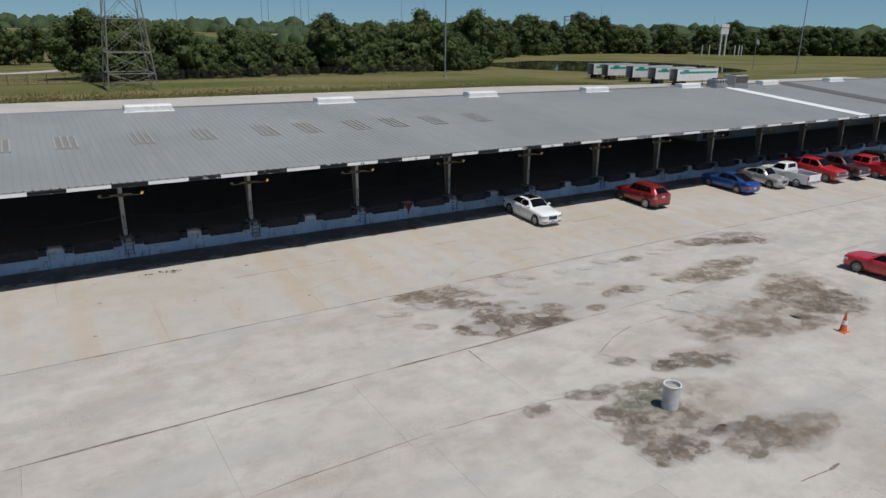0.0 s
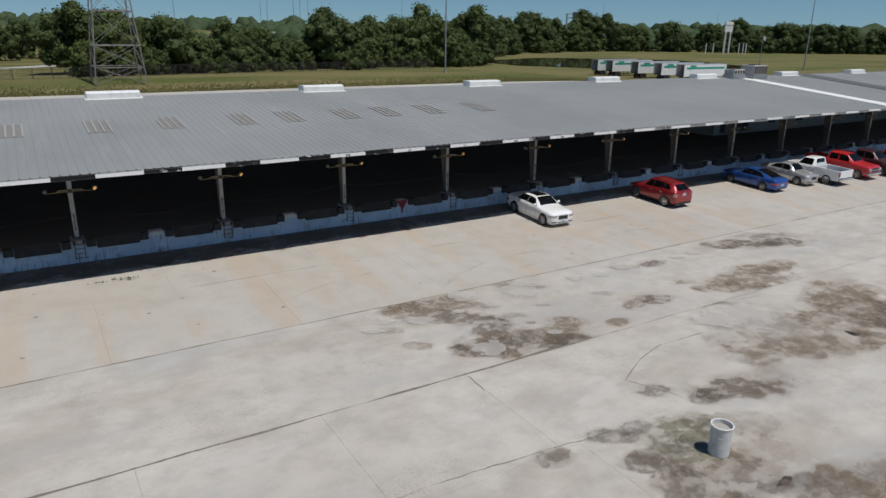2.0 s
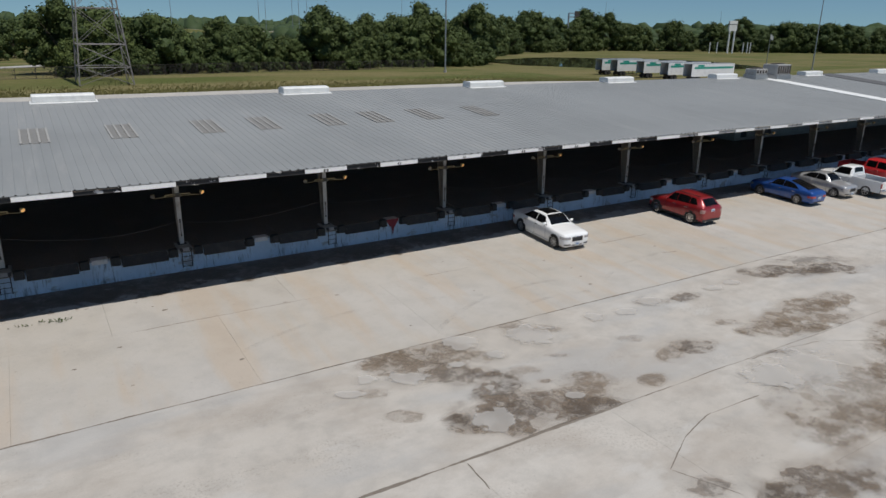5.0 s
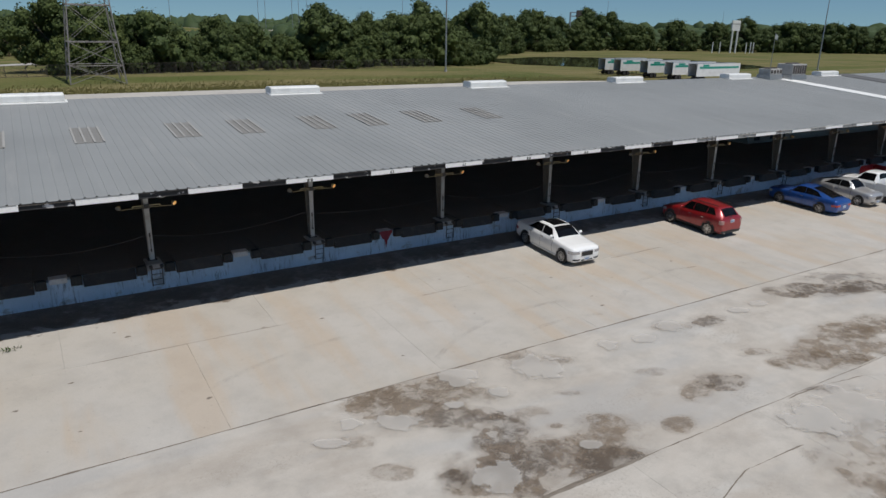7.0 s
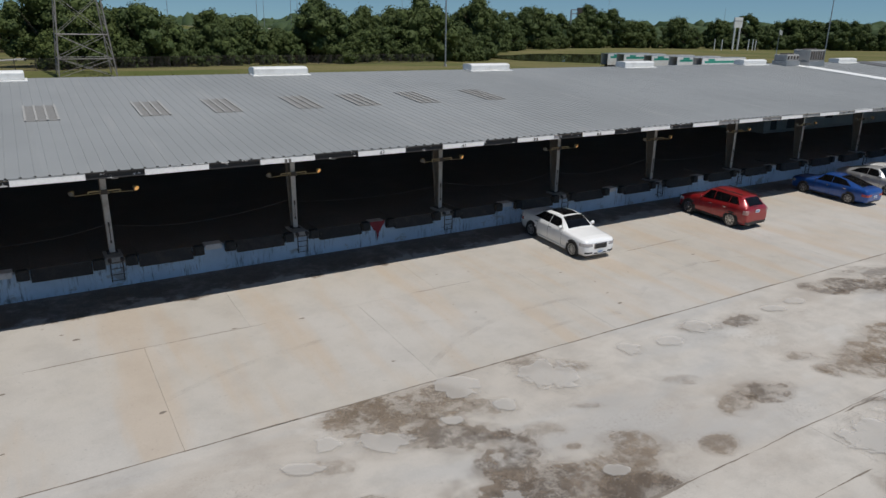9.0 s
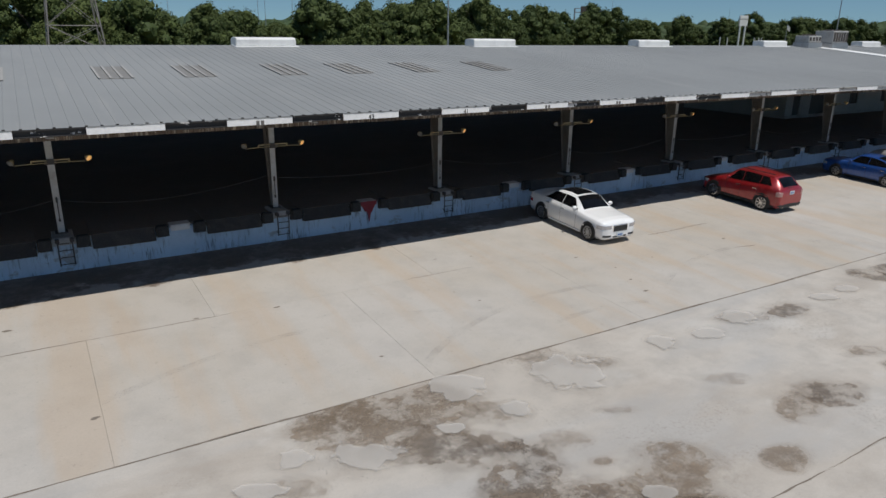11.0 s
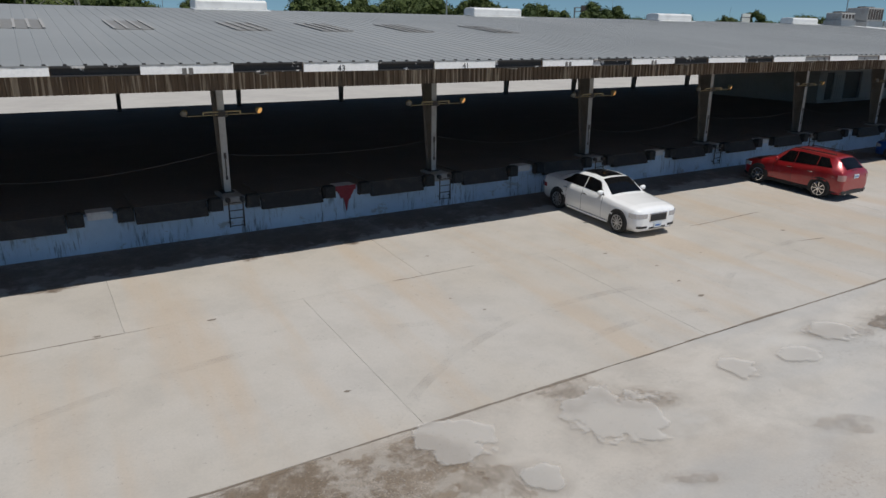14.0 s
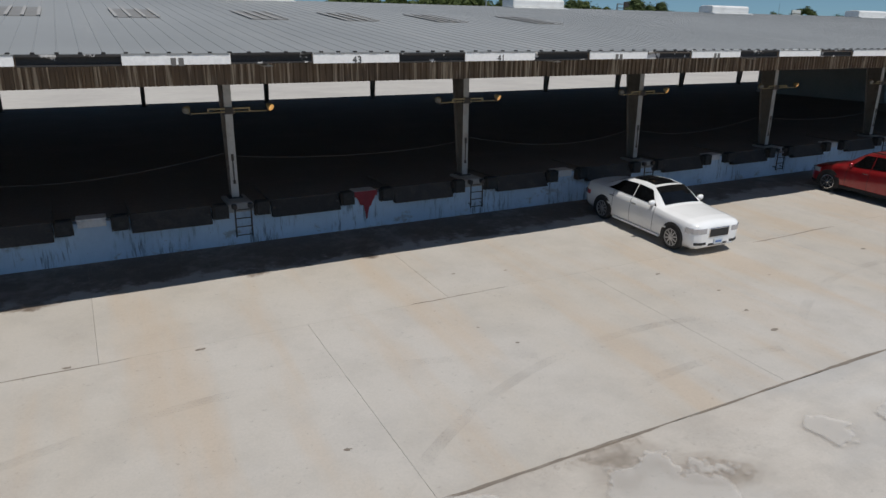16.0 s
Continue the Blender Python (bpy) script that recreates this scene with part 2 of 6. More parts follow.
def stain_paint(name, core_col, edge_col, strength=0.7, amp=3.6, rim=0.0, freq=0.8):
    """A dried blot with a ragged edge; each object's own alpha sets its strength."""
    m, nt, p = nodes_of(name)
    tc = nt.nodes.new("ShaderNodeTexCoord").outputs["Object"]
    flat = stretched(nt, tc, (1, 1, 0))
    ln = nt.nodes.new("ShaderNodeVectorMath")
    ln.operation = "LENGTH"
    nt.links.new(flat, ln.inputs[0])
    pos = place(nt)
    wob = maths(nt, "SUBTRACT", noise_of(nt, pos, freq, 8, 0.58), 0.5)
    d = maths(nt, "ADD", ln.outputs["Value"], maths(nt, "MULTIPLY", wob, amp))
    mottle = ramp(nt, noise_of(nt, pos, 1.5, 8, 0.72), 0.38, 0.58, 0.2, 1.0)
    core = maths(nt, "MULTIPLY", ramp(nt, d, 0.88, 0.99, strength, 0.0), mottle)
    halo = ramp(nt, d, 0.95, 1.5, 0.2, 0.0)
    if rim:
        core = ramp(nt, d, 0.72, 0.98, strength, 0.0)
        ring = maths(nt, "MULTIPLY", ramp(nt, d, 0.9, 0.97, 0.0, 1.0), ramp(nt, d, 0.98, 1.12, rim, 0.0))
        halo = maths(nt, "MAXIMUM", ring, maths(nt, "MULTIPLY", halo, 0.3))
    fade = ramp(nt, ln.outputs["Value"], 1.2, 1.46, 1.0, 0.0)
    own = nt.nodes.new("ShaderNodeObjectInfo").outputs["Alpha"]
    alpha = maths(nt, "MULTIPLY", maths(nt, "MULTIPLY", maths(nt, "MAXIMUM", core, halo), fade), own)
    deep = ramp(nt, maths(nt, "ADD", d, maths(nt, "MULTIPLY", maths(nt, "SUBTRACT", noise_of(nt, pos, 2.6, 6, 0.7), 0.5), 0.0 if rim else 2.6)), 0.8 if rim else 0.35, 0.93 if rim else 1.0, 1.0, 0.0)
    col = blend(nt, deep, edge_col, core_col)
    col = blend(nt, ramp(nt, noise_of(nt, pos, 14, 3, 0.75), 0.6, 0.7, 0.0, 0.45), col, (0.4, 0.37, 0.33))
    nt.links.new(col, p.inputs["Base Color"])
    nt.links.new(alpha, p.inputs["Alpha"])
    p.inputs["Roughness"].default_value = 0.82
    return m


STAINS = {DIRT: stain_paint("dark_dirt_stain", DIRT, (0.23, 0.18, 0.135), 0.8), BROWN: stain_paint("brown_dirt_stain", BROWN, (0.3, 0.235, 0.17), 0.72), MOSS: stain_paint("mossy_dirt_stain", MOSS, (0.22, 0.2, 0.13), 0.8, freq=1.1)}
M_PATCH = stain_paint("pale_concrete_patch", (0.6, 0.57, 0.525), (0.24, 0.2, 0.16), 0.5, 2.2, rim=0.08, freq=1.7)


def tyre_paint():
    m, nt, p = nodes_of("faint_tyre_rubber")
    pos = place(nt)
    a = ramp(nt, noise_of(nt, pos, 0.6, 5, 0.6), 0.4, 0.75, 0.0, 0.13)
    p.inputs["Base Color"].default_value = (0.2, 0.185, 0.165, 1)
    p.inputs["Roughness"].default_value = 0.85
    nt.links.new(a, p.inputs["Alpha"])
    return m


M_TYREMARK = tyre_paint()
M_FAR = concrete("far_yard_concrete", (0.5, 0.47, 0.42), (0.44, 0.41, 0.37))
M_JOINT = surface("joint_filler", (0.42, 0.39, 0.345), (0.33, 0.305, 0.265), 2, 30, 0.95)
M_CRACK = surface("crack_dirt", (0.19, 0.16, 0.13), (0.3, 0.265, 0.22), 3, 30, 0.95)


def roof_paint():
    m, nt, p = nodes_of("grey_painted_roof_metal")
    pos = place(nt)
    cloud = ramp(nt, noise_of(nt, pos, 0.12, 4), 0.35, 0.7)
    run = ramp(nt, noise_of(nt, stretched(nt, pos, (1.6, 0.12, 1)), 1.0, 6, 0.7), 0.5, 0.8, 0, 0.45)
    col = blend(nt, cloud, (0.262, 0.27, 0.268), (0.23, 0.238, 0.236))
    col = blend(nt, run, col, (0.35, 0.34, 0.325))
    col = blend(nt, ramp(nt, noise_of(nt, pos, 5, 5, 0.75), 0.68, 0.8, 0, 0.5), col, (0.19, 0.175, 0.155))
    rnd = nt.nodes.new("ShaderNodeObjectInfo").outputs["Random"]
    h = nt.nodes.new("ShaderNodeHueSaturation")
    nt.links.new(ramp(nt, rnd, 0, 1, 0.985, 1.015), h.inputs["Value"])
    nt.links.new(col, h.inputs["Color"])
    nt.links.new(h.outputs[0], p.inputs["Base Color"])
    p.inputs["Roughness"].default_value, p.inputs["Metallic"].default_value = 0.6, 0.0
    p.inputs["Specular IOR Level"].default_value = 0.25
    bumped(nt, p, noise_of(nt, pos, 3, 3), 0.15, 0.01)
    return m


M_ROOF = roof_paint()
M_STRIP = surface("white_roof_coating", (0.8, 0.8, 0.78), (0.6, 0.59, 0.56), 1.5, 20, 0.6)
M_TAR = surface("dark_roof_patch", (0.1, 0.1, 0.1), (0.16, 0.155, 0.15), 1.5, 20, 0.8)
M_SKYLIGHT = surface("yellowed_skylight_sheet", (0.23, 0.22, 0.2), (0.28, 0.265, 0.24), 3, 20, 0.5)
M_FASCIA = surface("flaking_white_paint", (0.88, 0.87, 0.85), (0.55, 0.53, 0.5), 2.2, 18, 0.7, amount=0.4, wear_lo=0.6, wear_hi=0.75)
M_BLACK = surface("weathered_black_board", (0.035, 0.033, 0.032), (0.62, 0.6, 0.58), 2.2, 20, 0.8, amount=0.95, wear_lo=0.59, wear_hi=0.61)


def edge_lit_cladding():
    m, nt, p = nodes_of("brown_corrugated_cladding")
    pos = place(nt)
    # pale upright streaks paint the lit edges of the corrugation into the colour
    run = ramp(nt, noise_of(nt, stretched(nt, pos, (14, 1, 0.35)), 1.0, 3, 0.6), 0.52, 0.62)
    col = blend(nt, ramp(nt, noise_of(nt, pos, 0.6, 4), 0.35, 0.7), (0.17, 0.125, 0.09), (0.13, 0.1, 0.08))
    col = blend(nt, maths(nt, "MULTIPLY", run, 0.85), col, (0.5, 0.44, 0.37))
    nt.links.new(col, p.inputs["Base Color"])
    p.inputs["Roughness"].default_value = 0.75
    bumped(nt, p, noise_of(nt, pos, 20, 3), 0.2)
    return m


M_PANEL = edge_lit_cladding()
M_STEEL = surface("grey_painted_steel", (0.42, 0.41, 0.39), (0.25, 0.21, 0.17), 2.5, 25, 0.6, vary=0.1)
# browner, darker column steel: the shade behind the front flange is in its colour
M_WEB_SHADE = surface("rusty_web_steel_shade_painted", (0.2, 0.175, 0.15), (0.12, 0.09, 0.07), 2.5, 25, 0.7)
M_DARKSTEEL = surface("rusty_dark_steel", (0.05, 0.045, 0.042), (0.12, 0.07, 0.045), 4, 30, 0.7)
M_RUBBER = surface("black_rubber", (0.028, 0.027, 0.026), (0.06, 0.055, 0.05), 4, 30, 0.85)
M_LEVELER = surface("dark_dock_plate", (0.035, 0.031, 0.028), (0.07, 0.058, 0.048), 3, 25, 0.75, vary=0.2)
def dock_paint():
    m, nt, p = nodes_of("pale_blue_painted_concrete")
    pos = place(nt)
    col = blend(nt, ramp(nt, noise_of(nt, pos, 0.7, 5, 0.6), 0.35, 0.68), (0.5, 0.62, 0.73), (0.4, 0.51, 0.62))
    bare = ramp(nt, noise_of(nt, stretched(nt, pos, (0.9, 1, 1.4)), 1.0, 7, 0.7), 0.55, 0.62, 0.0, 0.75)
    col = blend(nt, bare, col, (0.29, 0.285, 0.275))
    runs = maths(nt, "MULTIPLY", ramp(nt, noise_of(nt, stretched(nt, pos, (9, 1, 1.1)), 1.0, 5, 0.7), 0.5, 0.64), ramp(nt, noise_of(nt, pos, 0.9, 3, 0.5), 0.4, 0.6))
    col = blend(nt, maths(nt, "MULTIPLY", runs, 0.85), col, (0.11, 0.12, 0.14))
    col = blend(nt, ramp(nt, noise_of(nt, pos, 14, 4, 0.75), 0.62, 0.74, 0.0, 0.6), col, (0.2, 0.19, 0.18))
    nt.links.new(col, p.inputs["Base Color"])
    p.inputs["Roughness"].default_value = 0.85
    bumped(nt, p, noise_of(nt, pos, 9, 5), 0.3, 0.01)
    return m


M_DOCK = dock_paint()
M_NIBCAP = surface("whitewashed_concrete", (0.66, 0.64, 0.61), (0.4, 0.385, 0.36), 4, 24, 0.85)
M_PEDESTAL = surface("bare_grey_concrete", (0.4, 0.385, 0.36), (0.25, 0.23, 0.21), 2, 20, 0.9)
M_RED_STAIN = surface("red_spilt_paint", (0.24, 0.022, 0.032), (0.17, 0.02, 0.026), 3, 20, 0.7)
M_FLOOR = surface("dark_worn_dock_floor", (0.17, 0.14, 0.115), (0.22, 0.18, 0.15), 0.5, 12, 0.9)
M_SOFFIT = surface("dark_roof_underside", (0.3, 0.25, 0.2), (0.22, 0.18, 0.15), 1, 12, 0.85)
M_OFFICE = surface("dusty_white_block_wall", (0.45, 0.44, 0.42), (0.32, 0.31, 0.3), 0.8, 10, 0.85)
M_DARK = surface("dark_opening", (0.03, 0.03, 0.032), (0.05, 0.05, 0.05), 2, 20, 0.5)
M_WHITE = surface("white_enamel", (0.78, 0.78, 0.76), (0.6, 0.59, 0.57), 2, 20, 0.45)
M_GALV = surface("galvanised_steel", (0.42, 0.43, 0.44), (0.32, 0.32, 0.32), 3, 20, 0.45, metal=0.7)
M_YELLOW = surface("chipped_yellow_paint", (0.33, 0.26, 0.13), (0.24, 0.21, 0.16), 6, 30, 0.6)


# ---- making meshes ----
def part(name, bm, material, parent=None, label="", m=None, smooth=False):
    """Links a bmesh as one mesh object, under a thing or part if given."""
    me = bpy.data.meshes.new(name)
    bm.to_mesh(me)
    bm.free()
    for mm in (material if isinstance(material, (list, tuple)) else (material,)):
        me.materials.append(mm)
    if smooth:
        for f in me.polygons:
            f.use_smooth = True
    return shared(name, me, parent, label, m)


def shared(name, me, parent=None, label="", m=None):
    ob = new(name, me)
    if parent is not None:
        ob.parent = parent
    if m is not None:
        ob.matrix_basis = m
    if label:
        ob["label"] = label
    return ob


def thing(name, m=None, label="", category="", group="", kind=""):
    ob = new(name)
    if m is not None:
        ob.matrix_basis = m
    return tagged(ob, label, category, group, kind)


def box(bm, x0, x1, y0, y1, z0, z1, bevel=0.0):
    vs = [bm.verts.new((x, y, z)) for x in (x0, x1) for y in (y0, y1) for z in (z0, z1)]
    fs = [bm.faces.new([vs[i] for i in q]) for q in ((0, 1, 3, 2), (4, 6, 7, 5), (0, 4, 5, 1), (2, 3, 7, 6), (0, 2, 6, 4), (1, 5, 7, 3))]
    if bevel:
        es = {e for f in fs for e in f.edges}
        bmesh.ops.bevel(bm, geom=list(es), offset=bevel, segments=1, affect="EDGES")
    return bm


def boxed(x0, x1, y0, y1, z0, z1, bevel=0.0):
    return box(bmesh.new(), x0, x1, y0, y1, z0, z1, bevel)


def tube(bm, a, b, r0, r1=None, n=8, caps=True):
    """A round bar from a to b."""
    a, b = Vector(a), Vector(b)
    r1 = r0 if r1 is None else r1
    q = (b - a).to_track_quat("Z", "Y").to_matrix()
    rings = []
    for c, r in ((a, r0), (b, r1)):
        rings.append([bm.verts.new(c + q @ Vector((r * math.cos(2 * math.pi * i / n), r * math.sin(2 * math.pi * i / n), 0))) for i in range(n)])
    for i in range(n):
        bm.faces.new((rings[0][i], rings[0][(i + 1) % n], rings[1][(i + 1) % n], rings[1][i]))
    if caps:
        bm.faces.new(rings[0][::-1])
        bm.faces.new(rings[1])
    return bm


def lathe(bm, profile, n=16, axis="z", at=(0, 0, 0), caps=True):
    """Turns (radius, height) pairs round an axis."""
    rings = []
    for r, h in profile:
        ring = []
        for i in range(n):
            c, s = r * math.cos(2 * math.pi * i / n), r * math.sin(2 * math.pi * i / n)
            p = {"z": (c, s, h), "x": (h, c, s), "y": (s, h, c)}[axis]
            ring.append(bm.verts.new(Vector(p) + Vector(at)))
        rings.append(ring)
    for a, b in zip(rings, rings[1:]):
        for i in range(n):
            bm.faces.new((a[i], a[(i + 1) % n], b[(i + 1) % n], b[i]))
    if caps:
        bm.faces.new(rings[0][::-1])
        bm.faces.new(rings[-1])
    return bm


def prism(bm, outline, x0, x1):
    """A (y, z) outline drawn out along x."""
    a = [bm.verts.new((x0, y, z)) for y, z in outline]
    b = [bm.verts.new((x1, y, z)) for y, z in outline]
    n = len(outline)
    for i in range(n):
        bm.faces.new((a[i], b[i], b[(i + 1) % n], a[(i + 1) % n]))
    bm.faces.new(a[::-1])
    bm.faces.new(b)
    bmesh.ops.recalc_face_normals(bm, faces=bm.faces)
    return bm

# ---- the plan ----
BAY, COL0 = 6.85, 18.46
X_W, X_E = COL0 - 8 * BAY, COL0 + 16 * BAY
EAVE_Y, EAVE_Z, RIDGE_Y, RIDGE_Z = 37.12, 5.34, 53.7, 6.92
FAR_Y = 2 * RIDGE_Y - EAVE_Y
DOCK_Y, FLOOR_Z, COL_Y = 41.05, 1.5, 41.55
SLAB_Y, SLAB2_Y = 30.28, 23.62
PITCH = (RIDGE_Z - EAVE_Z) / (RIDGE_Y - EAVE_Y)


def lot_z(y):
    return max(0.0, min(0.48, 0.0438 * (y - SLAB_Y)))


def ease(v, a, b):
    k = max(0.0, min(1.0, (v - a) / (b - a)))
    return k * k * (3 - 2 * k)


def land_z(x, y):
    """Height of the open land."""
    z = -0.16
    rise = 1.9 * ease(y, 108, 162) * (1 - ease(x, 92, 142))
    return z + rise + 0.25 * noise.noise((x * 0.02, y * 0.02, 0)) * ease(y, 130, 160)


# ---- land ----
def grass_land():
    m, nt, p = nodes_of("mown_and_dry_grass")
    pos = place(nt)
    big = ramp(nt, noise_of(nt, pos, 0.025, 5, 0.6), 0.38, 0.64)
    col = blend(nt, big, (0.1, 0.115, 0.036), (0.165, 0.15, 0.06))
    band = ramp(nt, noise_of(nt, stretched(nt, pos, (0.015, 0.12, 1)), 1.0, 5), 0.42, 0.62, 0, 0.85)
    col = blend(nt, band, col, (0.22, 0.18, 0.09))
    fine = noise_of(nt, pos, 1.4, 6, 0.8)
    col = blend(nt, ramp(nt, fine, 0.35, 0.7, 0.0, 0.55), col, (0.045, 0.06, 0.018))
    nt.links.new(col, p.inputs["Base Color"])
    p.inputs["Roughness"].default_value = 1.0
    p.inputs["Specular IOR Level"].default_value = 0.1
    bumped(nt, p, fine, 0.6, 0.2)
    return m


M_GRASS = grass_land()
xs = sorted({*np.linspace(-400, 500, 91).round(1), -3500, -2200, -1400, -900, -600, 650, 900, 1400, 2200, 3500})
ys = sorted({*np.linspace(-100, 500, 81).round(1), -3000, -1500, -700, -300, 700, 1000, 1500, 2300, 3600})
bm = bmesh.new()
grid = [[bm.verts.new((x, y, land_z(x, y))) for x in xs] for y in ys]
for a, b in zip(grid, grid[1:]):
    for i in range(len(xs) - 1):
        bm.faces.new((a[i], a[i + 1], b[i + 1], b[i]))
ground = tagged(part("ground", bm, M_GRASS, smooth=True), "green and straw-coloured grass land reaching the horizon", "ground", kind="structure")

# ---- pavement bed; the slabs on it come last ----
bm = boxed(-70, 190, -60, SLAB_Y, -0.15, -0.05)
pavement = tagged(part("pavement", bm, M_JOINT), "worn pale concrete yard with stains and dark joints", "pavement", kind="structure")
part("apron_bed", prism(bmesh.new(), [(SLAB_Y, -0.15), (DOCK_Y, -0.15), (DOCK_Y, 0.43), (SLAB_Y, -0.05)], -70, 190), M_JOINT, pavement)
bm = bmesh.new()
rows = [[bm.verts.new((x, y, land_z(x, y) + 0.17)) for x in np.linspace(-90, 232, 47)] for y in (FAR_Y - 2.4, 90, 105, 112, 118, 124, 130)]
rows.append([bm.verts.new((v.co.x, v.co.y + 0.05, v.co.z - 0.25)) for v in rows[-1]])
for a, b in zip(rows, rows[1:]):
    for i in range(len(a) - 1):
        bm.faces.new((a[i], a[i + 1], b[i + 1], b[i]))
far_yard = tagged(part("pavement_far", bm, M_FAR), "sunlit bare concrete yard beyond the shed", "pavement", kind="structure")

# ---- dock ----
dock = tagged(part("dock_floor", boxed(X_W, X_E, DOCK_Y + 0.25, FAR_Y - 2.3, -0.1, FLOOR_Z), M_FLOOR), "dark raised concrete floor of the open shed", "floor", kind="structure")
dock_wall = tagged(part("wall_dock", boxed(X_W, X_E, DOCK_Y, DOCK_Y + 0.25, -0.1, FLOOR_Z - 0.05), M_DOCK), "pale blue flaking painted concrete dock wall", "wall", kind="structure")

# ---- roof ----
RIB, PANEL_W = 0.35, 1.05
roof = thing("roof", None, "low-pitched grey painted metal roof with ribbed sheets", "roof", kind="structure")


def sheet(far):
    """One ribbed sheet from eave to ridge, PANEL_W wide."""
    bm = bmesh.new()
    prof = []
    for k in range(3):
        c = (k + 0.5) * RIB
        prof += [(c - RIB / 2, 0), (c - 0.014, 0), (c - 0.007, 0.009), (c + 0.007, 0.009), (c + 0.014, 0)]
    prof.append((PANEL_W, 0))
    y0, y1 = (FAR_Y, RIDGE_Y) if far else (EAVE_Y, RIDGE_Y)
    rows = [[bm.verts.new((x, y, z + h)) for x, h in prof] for y, z in ((y0, EAVE_Z), (y1, RIDGE_Z))]
    low = [[bm.verts.new((x, y, z - 0.02)) for x in (0, PANEL_W)] for y, z in ((y0, EAVE_Z), (y1, RIDGE_Z))]
    for i in range(len(prof) - 1):
        bm.faces.new((rows[0][i], rows[0][i + 1], rows[1][i + 1], rows[1][i]))
    bm.faces.new((low[0][0], low[1][0], low[1][1], low[0][1]))
    bm.faces.new((*rows[0][::-1], low[0][0], low[0][1]))
    bmesh.ops.recalc_face_normals(bm, faces=bm.faces)
    return bm


deck = bmesh.new()
for y0, y1 in ((EAVE_Y + 0.03, RIDGE_Y), (FAR_Y - 0.03, RIDGE_Y)):
    z0 = EAVE_Z
    vs = [(x, y, z - d) for x in (X_W, X_E) for y, z in ((y0, z0), (y1, RIDGE_Z)) for d in (0.03, 0.07)]
    v = [deck.verts.new(c) for c in vs]
    for q in ((0, 1, 3, 2), (4, 6, 7, 5), (0, 4, 5, 1), (2, 3, 7, 6), (0, 2, 6, 4), (1, 5, 7, 3)):
        deck.faces.new([v[i] for i in q])
bmesh.ops.recalc_face_normals(deck, faces=deck.faces)
tagged(part("ceiling", deck, M_SOFFIT), "dark underside of the shed roof", "ceiling", kind="structure")

# ---- shed frame ----
def column_kind():
    c = thing("column", pose(0, 0, 0), "grey painted tapered steel column on the dock edge", "column", "columns of the shed")
    top = EAVE_Z + PITCH * (COL_Y - EAVE_Y) - 0.08
    bm = boxed(-0.095, 0.095, 0, 0.02, FLOOR_Z + 0.1, top, 0.004)
    part("front_flange", bm, M_STEEL, c)
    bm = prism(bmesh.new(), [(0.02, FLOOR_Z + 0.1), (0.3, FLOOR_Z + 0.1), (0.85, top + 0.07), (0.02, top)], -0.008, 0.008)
    part("web", bm, M_WEB_SHADE, c)
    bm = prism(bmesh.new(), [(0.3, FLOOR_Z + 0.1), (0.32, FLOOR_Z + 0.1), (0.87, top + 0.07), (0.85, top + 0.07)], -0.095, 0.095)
    part("rear_flange", bm, M_WEB_SHADE, c)
    part("base_plate", boxed(-0.18, 0.18, -0.06, 0.38, FLOOR_Z + 0.07, FLOOR_Z + 0.1, 0.004), M_DARKSTEEL, c)
    bm = boxed(-0.03, 0.03, -0.03, 0, 2.55, 2.72)
    tube(bm, (0, -0.015, 2.05), (0, -0.015, 2.55), 0.015)
    box(bm, -0.03, 0.03, -0.03, 0, 1.95, 2.05)
    part("conduit", bm, M_DARKSTEEL, c, "dark conduit with small switch boxes")
    # canopy rafter out to the eave
    out = prism(bmesh.new(), [(0, top - 0.42), (0, top - 0.02), (EAVE_Y - COL_Y + 0.12, EAVE_Z - 0.09), (EAVE_Y - COL_Y + 0.12, EAVE_Z - 0.24)], -0.01, 0.01)
    for zz in (0, 1):
        h0, h1 = ((top - 0.44, EAVE_Z - 0.26), (top - 0.04, EAVE_Z - 0.11))[zz]
        prism(out, [(0, h0), (0, h0 + 0.02), (EAVE_Y - COL_Y + 0.12, h1 + 0.02), (EAVE_Y - COL_Y + 0.12, h1)], -0.09, 0.09)
    part("rafter", out, M_STEEL, c)
    return c


def col_x(k):
    return COL0 + k * (BAY if k > 0 else 6.8)


proto = column_kind()
BAYS = range(-6, 16)
for k in BAYS:
    m = pose(col_x(k), COL_Y, 0)
    if k == BAYS[0]:
        proto.matrix_basis = m
    else:
        copy_thing(proto, m)
far_proto = copy_thing(proto, pose(col_x(-6), 2 * RIDGE_Y - COL_Y, 0, 0, 0, 180))
for k in BAYS[1:]:
    copy_thing(far_proto, pose(col_x(k), 2 * RIDGE_Y - COL_Y, 0, 0, 0, 180))


# ---- concrete foot under each column ----
ped = thing("pedestal", pose(0, 0, 0), "bare grey concrete pedestal under a shed column", "pedestal", "column pedestals")
part("block", boxed(-0.3, 0.3, -0.56, 0.42, FLOOR_Z - 0.12, FLOOR_Z + 0.07, 0.02), M_PEDESTAL, ped)
part("nosing", boxed(-0.32, 0.32, -0.6, -0.56, FLOOR_Z - 0.16, FLOOR_Z + 0.05, 0.01), M_PEDESTAL, ped)

